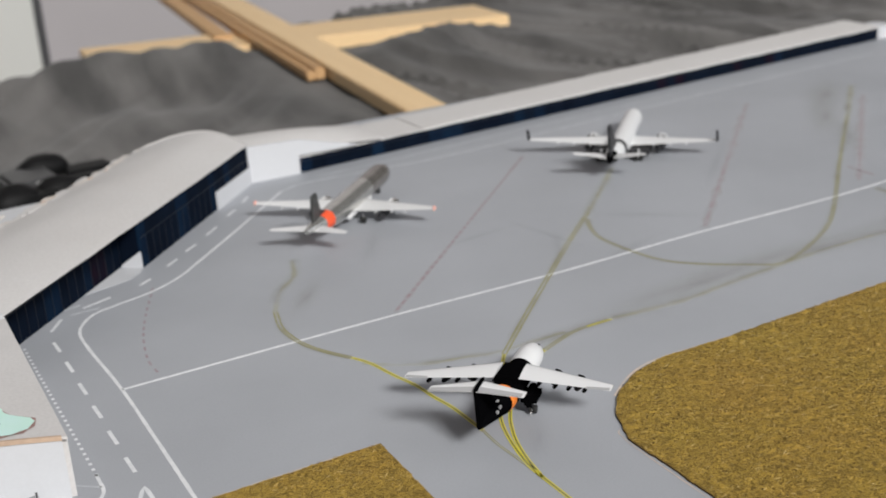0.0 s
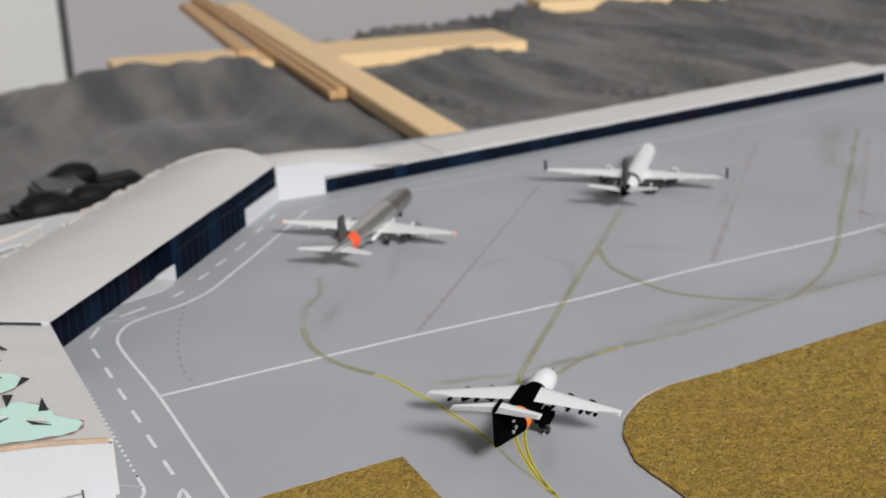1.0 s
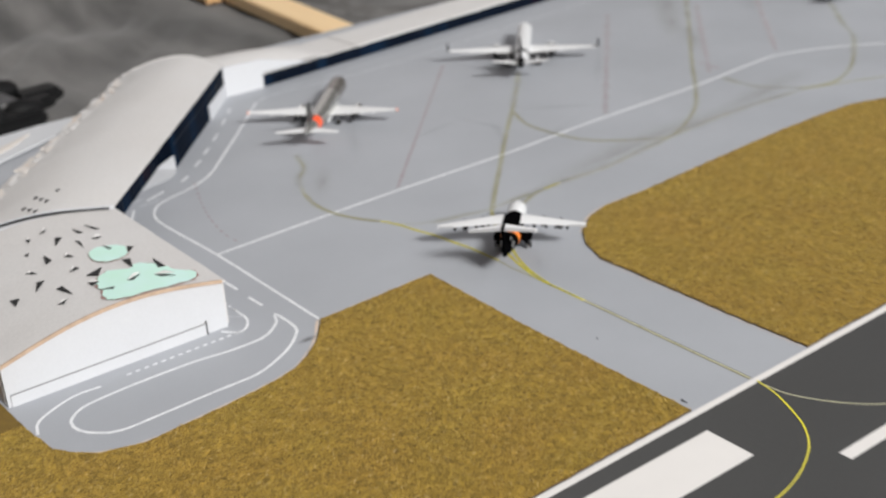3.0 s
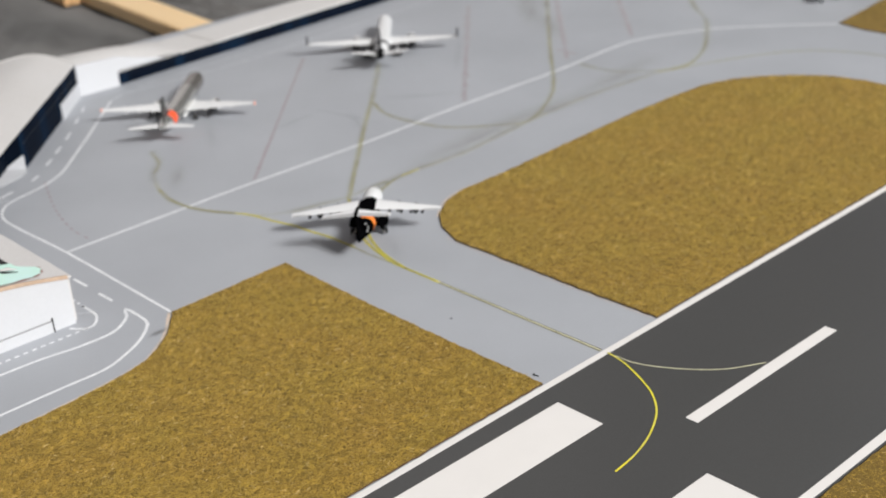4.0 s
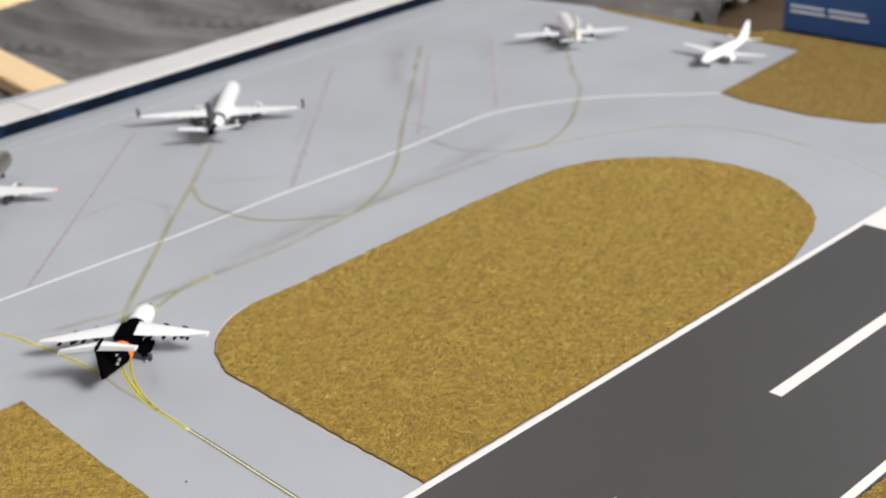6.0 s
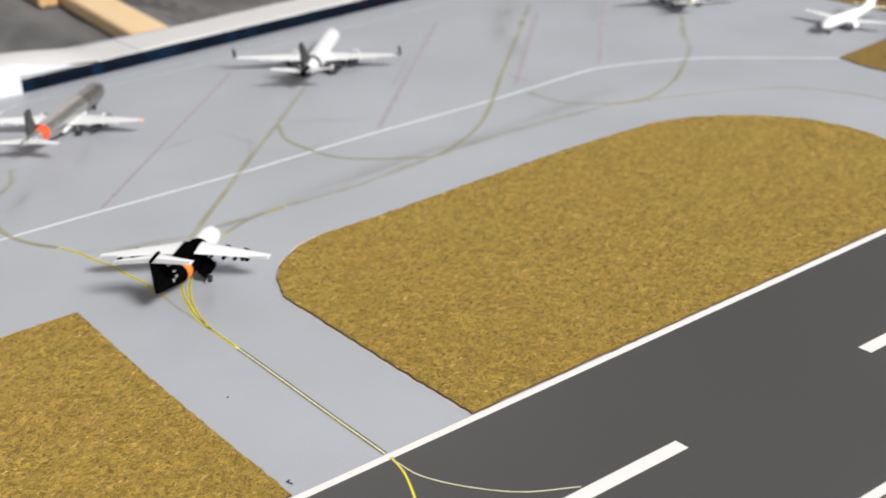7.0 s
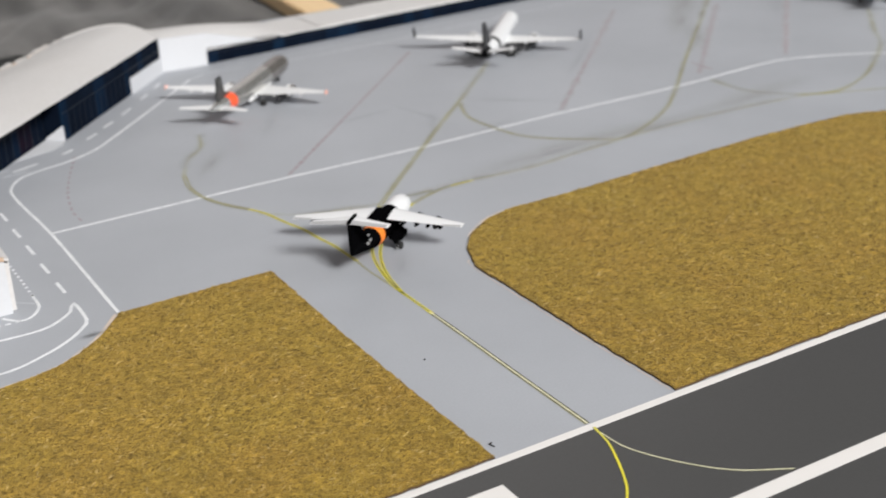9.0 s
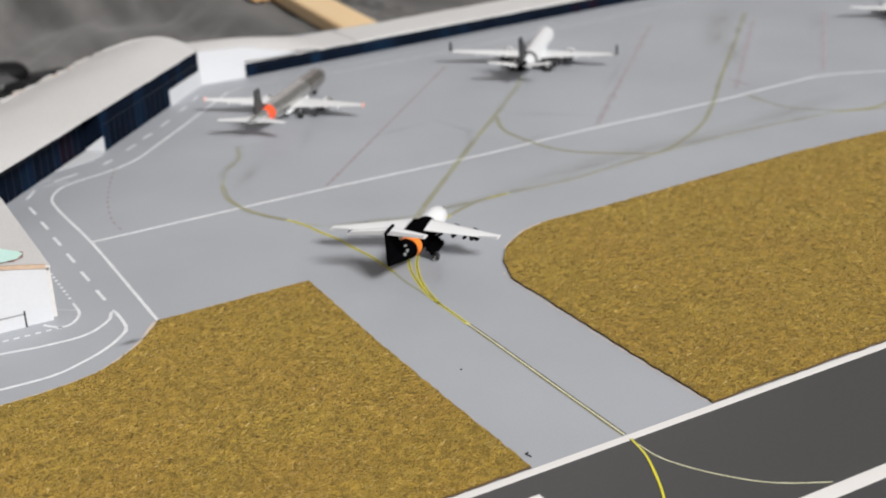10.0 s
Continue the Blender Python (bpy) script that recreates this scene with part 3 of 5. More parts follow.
taxi_line([(-10, 196), (-2.4, 188.7), (7.3, 183.2), (20.4, 180.2), (29.6, 177.7), (47.5, 178.2), (56.7, 178.7)], "faint", 2.0)
taxi_line([(31, 175), (43.3, 188), (58.9, 204.4), (72.3, 218.3), (82.6, 229), (109.6, 256.8), (133, 280)], "mid", 1.9)
taxi_line([(133, 280), (156, 304), (179, 329)], "faint", 2.2)
taxi_line([(76, 178.8), (103, 177.4), (130, 181), (172, 186)], "faint", 2.4)
taxi_line([(128.0, 272.5), (124.0, 265.5), (118.9, 250), (119.6, 231.4), (123.2, 214), (132.3, 201.6), (145.2, 191), (155.7, 184.8), (172.8, 190.8), (194.6, 203.3), (214.6, 219.7), (262.6, 266.6), (295, 297.8), (330, 331)], "mid", 1.6)
taxi_line([(330, 331), (378, 378)], "faint", 2.4)
taxi_line([(172, 186), (220, 187), (262, 184)], "faint", 1.6)
taxi_line([(262, 184), (310, 165), (345, 142), (360, 109), (359, 74)], "mid", 1.1)
taxi_line([(359, 74), (352, 45), (338, 12)], "faint", 1.4)
ribbon("yellow_line", smooth_line([(262, 187), (270, 182.5), (282, 180), (292, 181)], 1.5), 1.6, 0.12, PALE_YELLOW, apron)
taxi_line([(425, 290), (390, 254), (366, 228), (336, 205)], "faint", 2.2)
taxi_line([(336, 205), (308, 188), (280, 179), (262, 187)], "mid", 1.5)
taxi_line([(262, 187), (249, 206), (248, 230)], "faint", 1.6)
white([(262.4, 261), (261.8, 244.6)], 1.2, False, RED_INK, name="red_tick")


def red_dashes(a, b, n, width=1.0, smear=0.0, ink=RED_INK):
    a, b = np.array(a, float), np.array(b, float)
    if smear:
        ribbon("red_smear", [a + (b - a) * (k / 40) for k in range(41)], smear, 0.05, RED_SMEAR, apron, wobble=0.2)
    for i in range(n):
        p, q = a + (b - a) * (i / n), a + (b - a) * ((i + (0.72 if n > 12 else 0.93)) / n)
        white([tuple(p), tuple(q)], width, False, ink, name="red_dash")


red_dashes((156.3, 374), (17.2, 228.8), 34, 1.35, 2.0)
red_dashes((308, 385), (158.5, 233.6), 9, 1.5, 3.8, RED_PALE)
red_dashes((366, 357), (250, 241.5), 6, 1.6, 4.2, RED_PALE)
red_dashes((418, 350), (310, 241.5), 6, 1.6, 4.2, RED_PALE)
bend = smooth_line([(-49.6, 308), (-59.8, 280.4), (-66, 259.6), (-69.4, 240), (-69, 226)], 3.0)
for p, q in list(zip(bend, bend[1:]))[::2]:
    white([tuple(p), tuple(q)], 0.8, False, RED_INK, name="red_dash")
disc = bpy.data.meshes.new("smudge")
bm = bmesh.new()
bmesh.ops.create_circle(bm, cap_ends=True, segments=32, radius=1.0)
bm.to_mesh(disc)
bm.free()
disc_warm = disc.copy()
disc.materials.append(SMUDGE)
disc_warm.materials.append(SMUDGE_WARM)
for i, (x, y, a, b, turn, warm) in enumerate(((318, 336, 60, 14, 48, 1), (352, 372, 60, 18, 45, 1), (300, 300, 46, 10, 52, 1), (392, 330, 50, 9, 46, 0), (104, 268, 34, 4, 100, 0), (78, 282, 30, 4, 10, 0),
                                              (40, 300, 40, 6, 60, 0), (120, 188, 75, 15, 8, 1), (60, 178, 40, 6, 5, 1),
                                              (245, 198, 70, 14, 10, 1), (175, 190, 60, 13, 2, 1), (10, 120, 22, 6, 60, 0), (122, 233, 26, 5, 20, 0), (100, 252, 30, 4, 62, 0), (150, 262, 34, 7, 140, 0), (-4, 262, 26, 7, 55, 1), (222, 305, 60, 4, 45, 0))):
    ob = new("smudge", disc_warm if warm else disc)
    ob.parent = apron
    ob.matrix_basis = Matrix.LocRotScale((x * MM, y * MM, (0.13 + 0.004 * i) * MM), Euler((0, 0, radians(turn))), (a * MM, b * MM, 0.001))

for k, (line, width) in enumerate(RUBBED):
    smear(line, width, 0.135 + 0.002 * k)


def near_edge(x):
    """The runway's edge towards the apron runs a little askew."""
    return -0.9 + 0.0135 * x


runway = slab("runway", [(-340, -97), (331, -97), (331, near_edge(331) + 1.55), (-340, near_edge(-340) + 1.55)], -0.86, 0.30, RUNWAY)
tagged(runway, "dark grey printed card runway with white stripes", "runway", kind="structure")


def paint(name, x0, x1, y0, y1, material=PRINT_WHITE):
    return box(name, x0, x1, y0, y1, 0.28, 0.36, material, runway)


slab("edge_line", [(-340, near_edge(-340) - 1.1), (287.5, near_edge(287.5) - 1.1), (287.5, near_edge(287.5) + 1.5), (-340, near_edge(-340) + 1.5)], 0.28, 0.36, PRINT_WHITE, runway)
paint("edge_line", -340, 287.5, -96.2, -93.2)
slab("end_block", [(287.6, -96.2), (330, -96.2), (330, near_edge(330) + 1.5), (287.6, near_edge(287.6) + 1.5)], 0.28, 0.36, PRINT_WHITE, runway)
for y0, y1 in ((-29, -10.3), (-86.8, -67.9)):
    paint("threshold_stripe", -135, -34, y0, y1)
for x in (-174, -14.5, 143.2):
    paint("centre_dash", x, x + 78, -50, -45.4)
yellow = smooth_line([(0.6, -1.4), (-0.8, -9), (-3.4, -15.8), (-7, -23.5), (-11, -30), (-18.5, -37.4), (-29.8, -43.5), (-40.6, -46.8), (-51, -48.2)], 2.0)
ribbon("yellow_curve", yellow, 0.95, 0.38, OLIVE_DARK, runway)
ribbon("yellow_curve", yellow, 0.62, 0.42, YELLOW_INK, runway)
yellow = smooth_line([(0.4, -4.4), (1.5, -13.9), (7.5, -25.6), (16.8, -36.7), (29.5, -44.6)], 2.0)
ribbon("yellow_curve", yellow, 0.62, 0.37, OLIVE_DARK, runway)
ribbon("yellow_curve", yellow, 0.36, 0.41, CREAM_INK, runway)

stain = new("stain", disc.copy())
stain.data.materials[0] = smudge_material("dark_glue_stain", (0.20, 0.20, 0.20), 1.6)
stain.parent = apron
stain.matrix_basis = Matrix.LocRotScale((-0.0946, 0.1302, 0.0002), Euler((0, 0, radians(6))), (0.0062, 0.0026, 0.001))

# ---- grass mats ----
def inside(outline, pts):
    x, y = pts[:, 0], pts[:, 1]
    hit = np.zeros(len(pts), bool)
    for (x0, y0), (x1, y1) in zip(outline, outline[1:] + outline[:1]):
        cross = ((y0 > y) != (y1 > y)) & (x < (x1 - x0) * (y - y0) / (y1 - y0 + 1e-12) + x0)
        hit ^= cross
    return hit


def grass(outline, label, seed, window, density, thick=0.6):
    """A mat of short flocked fibres on a thin backing; window: the stretch of the plan that gets fibres."""
    rng = np.random.default_rng(seed)
    ragged = []
    for a, b in zip(outline, outline[1:] + outline[:1]):
        n = max(1, int(math.dist(a, b) / 2.5))
        for i in range(n):
            j = rng.uniform(-0.28, 0.28, 2)
            ragged.append((a[0] + (b[0] - a[0]) * i / n + j[0], a[1] + (b[1] - a[1]) * i / n + j[1]))
    thing = slab("grass_mat", ragged, 0.02, thick, MAT_BASE, edge=MAT_EDGE)
    tagged(thing, label, "grass mat")
    x0, x1, y0, y1 = window
    n = int((x1 - x0) * (y1 - y0) * density)
    p = np.column_stack((rng.uniform(x0, x1, n), rng.uniform(y0, y1, n)))
    p = p[inside(ragged, p)]
    waves = [(rng.uniform(0, math.pi), 2 * math.pi / rng.uniform(1.9, 4.6), rng.uniform(0, 6.3)) for k in range(16)]

    def worn(q):
        """Bare spots and thicker tufts of the flock."""
        return sum(np.sin(w * (q[:, 0] * math.cos(a) + q[:, 1] * math.sin(a)) + c) for a, w, c in waves) / math.sqrt(8)

    p = p[worn(p) > -2.0]
    n = len(p)
    turn = rng.uniform(0, 2 * math.pi, n)
    length = rng.gamma(3.2, 0.25, n).clip(0.3, 3.4)
    rise = rng.beta(1.6, 4.4, n) * (0.72 + 0.16 * worn(p).clip(-1.5, 1.5)) * np.exp(-0.25 * np.maximum(length - 1.2, 0))
    width = rng.uniform(0.06, 0.13, n)
    strand = rng.random(n) < 0.06
    length[strand], rise[strand], width[strand] = length[strand] * 0.6 + 1.5, rise[strand] * 0.5 + 0.12, width[strand] * 1.7
    d = np.column_stack((np.cos(turn), np.sin(turn)))
    s = np.column_stack((-d[:, 1], d[:, 0]))
    z = thick + rng.uniform(-0.05, 0.22, n)
    flat = length * np.sqrt(1 - rise ** 2)
    keep = inside(ragged, p + d * (flat * 0.75)[:, None]) & (worn(p + d * flat[:, None]) > -2.0)
    p, d, s, z, flat, length, rise, width = [a[keep] for a in (p, d, s, z, flat, length, rise, width)]
    n = len(p)
    v = np.empty((n, 4, 3))
    v[:, 0, :2], v[:, 0, 2] = p - s * width[:, None] / 2, z
    v[:, 1, :2], v[:, 1, 2] = p + s * width[:, None] / 2, z
    v[:, 2, :2], v[:, 2, 2] = p + d * (flat * 0.6)[:, None] + s * (width * 0.45)[:, None], z + length * rise * 0.75
    v[:, 3, :2], v[:, 3, 2] = p + d * flat[:, None], z + length * rise * 0.8
    me = bpy.data.meshes.new("flocking")
    me.vertices.add(n * 4)
    me.vertices.foreach_set("co", (v * MM).ravel())
    me.loops.add(n * 6)
    base = np.arange(n)[:, None] * 4
    me.loops.foreach_set("vertex_index", (base + np.array([[0, 1, 2, 0, 2, 3]])).ravel().astype(np.int32))
    me.polygons.add(n * 2)
    me.polygons.foreach_set("loop_start", (np.arange(n * 2) * 3).astype(np.int32))
    me.update(calc_edges=True)
    me.validate()
    me.materials.append(FIBRE)
    fib = new("flocking", me)
    fib.parent = thing
    tagged(fib, "dry olive-brown flocked fibres", kind="stuff")
    return thing


ISLAND = [(31.2, 1.9), (30.6, 30), (30.4, 60), (30.6, 105), (36.2, 119.5), (43.5, 129), (55.5, 138), (70, 142.8), (100, 143.2), (140, 146), (170, 148), (199, 149.8), (232, 150), (254, 149.4), (265, 146.6), (277, 141.4), (288, 133.5), (298.5, 122.6), (306.6, 111),
          (311, 101), (313.4, 86.5), (313.2, 72), (309, 56), (300, 41), (291, 29.5), (281, 21), (270, 15.5), (258, 11.5), (248, 8.2), (238, 5.6), (228, 4.2)]
LEFT = [(-28.8, 142), (-29.8, 75), (-28.9, 0.9), (-340, -3.2), (-340, 240), (-199.5, 240), (-198.5, 153), (-197.6, 139), (-195.6, 124.5), (-191.2, 117), (-185.2, 111.6), (-171.4, 107.2), (-148.4, 108.6), (-126.4, 110.6), (-109.3, 114.4), (-99.5, 120.8), (-92.2, 127.3), (-82.8, 140)]
FAR = [(407, 158), (401.5, 139), (400.3, 99), (407, 69), (418, 53), (440, 38), (480, 24), (540, 16), (760, 10), (760, 204), (547, 205), (527, 217), (527, 351), (523, 345), (508, 170)]
NEAR = [(-340, -97.4), (760, -97.4), (760, -259), (-340, -259)]
grass(ISLAND, "olive-brown flocked grass mat island between taxiway and runway", 3, (29, 316, 0, 152), 15.0)
grass(LEFT, "olive-brown flocked grass mat beside the curved service road", 4, (-240, -28, -3, 145), 16.0)
grass(FAR, "olive-brown flocked grass mat at the far end of the apron", 5, (398, 600, 10, 352), 1.6)
grass(NEAR, "olive-brown flocked grass mat along the near runway edge", 6, (-60, 260, -170, -97), 3.6)

PAPER_RIM = mat("pale_paper_rim", (0.62, 0.51, 0.42), 0.85, alpha_wear=(150, 0.7, (0.42, 0.40, 0.39)))
ribbon("paper_rim", smooth_line([(30.4, 3), (29.8, 30), (29.6, 60), (29.8, 104), (31.6, 111)], 2.5), 0.35, 0.09, PAPER_RIM, apron)
ribbon("paper_rim", smooth_line([(-191.2, 118), (-185.2, 112.6), (-171.4, 108.2), (-148.4, 109.6), (-126.4, 111.6), (-109.7, 115.4), (-100.1, 121.8), (-93, 128.3), (-83.6, 140.8)], 2.5), 1.3, 0.09, PAPER_RIM, apron)
ribbon("paper_rim", smooth_line([(-83, 140.6), (-56, 141.8), (-29, 142.7)], 2.5), 0.9, 0.09, PAPER_RIM, apron)
ribbon("paper_rim", smooth_line([(43, 129.6), (55, 138.7), (69.8, 143.5), (100, 143.9), (140, 146.7), (170, 148.7), (199, 150.5), (232, 150.7)], 2.5), 0.8, 0.09, PAPER_RIM, apron)

# ---- card buildings ----
def zr(x):
    """Height of the terminal's arched roof."""
    t = min(max((-111 - x) / 89, 0), 1)
    return 19 - 3 * t + 7 * math.sin(math.pi * t)


def terminal():
    e = empty("terminal_building", pose(-0.153, 0.2116, 0), "grey card terminal with arched roof, white end wall and mint patches", "card building")
    ox, oy = 155, -210

    surface("roof", lambda u, v: (-111.8 - 89 * u + ox, 159.2 + 99.6 * v + oy, zr(-111.8 - 89 * u) + 0.25 * noise.noise(Vector((u * 6, v * 8, 0)))), 40, 30, CARD_GREY, e, thick=0.8)
    top = [(-113.3 - 86 * i / 40) for i in range(41)]
    verts = [(x + ox, y + oy, z) for y in (159.4, 160.8) for x in top for z in (0.0, zr(x) - 0.85)]
    faces = []
    for i in range(40):
        a, b = 2 * i, 82 + 2 * i
        faces += [(a, a + 2, a + 3, a + 1), (b, b + 1, b + 3, b + 2), (a + 1, a + 3, b + 3, b + 1), (a, b, b + 2, a + 2)]
    faces += [(0, 1, 83, 82), (80, 162, 163, 81)]
    mesh_object("end_wall", verts, faces, CARD_WHITE, e, "white card end wall")
    box("side_wall", -113 + ox, -111.6 + ox, 161.8 + oy, 257 + oy, 0, 18.2, CARD_GREY, e)
    box("side_wall", -199.5 + ox, -198.2 + ox, 161.8 + oy, 257 + oy, 0, 15.0, CARD_GREY, e)
    ribs = [(x + ox, 158.9 + oy) for x in top]
    verts, faces = [], []
    for (x, y), xr in zip(ribs, top):
        verts += [(x, y, zr(xr) + 0.3), (x, y, zr(xr) - 1.0), (x, y + 0.9, zr(xr) - 1.0), (x, y + 0.9, zr(xr) + 0.3)]
    for i in range(40):
        for k in range(4):
            faces.append((4 * i + k, 4 * i + (k + 1) % 4, 4 * i + 4 + (k + 1) % 4, 4 * i + 4 + k))
    mesh_object("cut_edge", verts, faces, CARD_EDGE, e, "torn brown cut card edge")
    # low shutter along the foot of the end wall
    box("shutter", -198 + ox, -122.6 + ox, 158.7 + oy, 159.35 + oy, 0.05, 4.4, CARD_WHITE, e)
    box("shutter_line", -198 + ox, -122.6 + ox, 158.6 + oy, 159.35 + oy, 4.45, 4.68, LINE_GREY, e)
    box("shutter_line", -122.5 + ox, -122.0 + ox, 158.6 + oy, 159.35 + oy, 0.05, 5.6, GREY_PLASTIC, e)

    def lying(name, pts, lift, material, label=""):
        verts = [(x + ox, y + oy, zr(x) + lift) for x, y in pts] + [(x + ox, y + oy, zr(x) + lift - 0.25) for x, y in pts]
        n = len(pts)
        mesh_object(name, verts, [tuple(range(n))] + [(i, (i + 1) % n, n + (i + 1) % n, n + i) for i in range(n)], material, e, label)

    def fan(name, pts, lift, material, label=""):
        dense = smooth_line(pts, 2.0, closed=True)
        c = np.mean(dense, 0)
        rng = random.Random(9)
        dense = [c + (p - c) * rng.uniform(0.96, 1.04) for p in dense]
        rings = [[(c + (p - c) * k) for p in dense] for k in (1.0, 0.66, 0.33)]
        verts = [(q[0] + ox, q[1] + oy, zr(q[0]) + lift) for r in rings for q in r] + [(c[0] + ox, c[1] + oy, zr(c[0]) + lift)]
        n, faces = len(dense), []
        for k in range(2):
            for i in range(n):
                faces.append((k * n + i, k * n + (i + 1) % n, (k + 1) * n + (i + 1) % n, (k + 1) * n + i))
        faces += [(2 * n + i, 2 * n + (i + 1) % n, 3 * n) for i in range(n)]
        mesh_object(name, verts, faces, material, e, label)

    small = [(-143.9, 209), (-140.5, 212), (-137, 212), (-131, 210.8), (-129.6, 206.5), (-132.4, 199.5), (-137, 196.4), (-142.2, 195.6), (-145.1, 198.8), (-145.4, 204)]
    large = [(-151.6, 183.6), (-147.8, 186.8), (-143.4, 187.2), (-138.4, 184.2), (-135.2, 188), (-129.8, 187.2), (-125.9, 182), (-123.4, 175.8), (-118.7, 172.6), (-119.6, 167.3), (-123, 163.5), (-128.6, 161.6), (-137, 160.6),
             (-145.2, 160.4), (-151.1, 161), (-155.7, 164.6), (-156.2, 167.8), (-154.3, 173.5), (-154.2, 177.6)]
    for pts in (small, large):
        c = np.mean(pts, 0)
        fan("patch_outline", [tuple(c + (np.array(p) - c) * 1.035) for p in pts], 0.35, MINT_RIM, "reddish-brown outline")
        fan("painted_patch", pts, 0.55, MINT, "mint green painted patch")
    # cut triangles: (corner, two steps along the roof, how the card flap stands)
    cuts = ((-147.3, 244.3, -3.9, -3.4, -2.3, -3.7, 1), (-148.4, 232.1, 2.2, -1.6, -2.9, -7.9, 0), (-143.5, 223.9, 1.3, -1.9, 0.2, -8.1, 0), (-158, 238.8, 1.5, -1, -0.2, -3.5, 1),
            (-163.7, 225.4, 2.1, 0.5, 0.5, -1.9, 0), (-158.4, 219.1, 0.6, -6.9, -2.2, -8.6, 0), (-152.8, 211.5, 1.9, 0.6, 2.5, -2.7, 1), (-156.8, 196.4, 3.1, 2.9, 3.9, 0.6, 1),
            (-153.5, 188.7, 7.5, 3.2, 3.4, -3.1, 0), (-169.2, 209.8, 2.1, -1, 2.9, -3.7, 1), (-168.9, 199.2, 2.5, -1.2, -2.9, -6.5, 0), (-165.9, 187.4, 2.3, 0.4, 2.6, -8.9, 0),
            (-155.6, 182.4, 3.4, -2.1, 0.3, -3.4, 1), (-170.1, 175.8, 4.2, 0.8, 1.6, -1.3, 1), (-154.6, 173.4, 4.9, -1.5, 3.7, -2.6, 0), (-143.7, 174.2, 6.4, 2.9, 1.9, -1, 1),
            (-133, 174, 6.2, -4.4, 1.2, -3, 1), (-126, 190.3, 0.3, -9.9, -2.6, -10, 0), (-136.7, 194.3, 3, -0.6, 0, -9.4, 0), (-129, 207.4, 2, -1.6, -2.4, -7, 0),
            (-136.8, 212.6, 2, -4.6, 0.3, -5, 0), (-133.3, 239, 3.6, -7, 2, -6.6, 1), (-139.4, 236.8, 2.2, -5.8, 0.5, -5.4, 1), (-137.1, 222.2, 4.2, 0.6, 2.2, -0.7, 1), (-181, 196, 3, -2, 0, -6, 0), (-183, 220, 2, -4, -1, -5, 1), (-176, 236, 2, -4, -1, -5, 0))
    for x, y, ax, ay, bx, by, up in cuts:
        tri = [(x, y), (x + ax, y + ay), (x + bx, y + by)]
        # A black sheet on the roof replaces the shaded inside of each cut.
        lying("cut_opening", tri, 0.8, OPENING_SHADE, "black triangle standing in for the dark inside of a cut")
        if not up:
            continue
        (px, py), (qx, qy) = tri[0], tri[1]
        z = zr(x)
        base = [(px + ox, py + oy, z + 0.75), (qx + ox, qy + oy, z + 0.75), ((px + qx) / 2 + ox + 0.5, (py + qy) / 2 + oy + 0.9, z + 1.5)]
        verts = base + [(a, b + 0.25, c) for a, b, c in base]
        mesh_object("flap", verts, [(0, 1, 2), (3, 5, 4), (0, 3, 4, 1), (1, 4, 5, 2), (2, 5, 3, 0)], CARD_GREY, e, "raised card flap")


terminal()
HALL_A, HALL_B = np.array((-111.2, 259.3)), np.array((29.6, 420.7))
HALL_LEN = float(np.linalg.norm(HALL_B - HALL_A))
HALL_DIR = (HALL_B - HALL_A) / HALL_LEN
HALL_N = np.array((-HALL_DIR[1], HALL_DIR[0]))


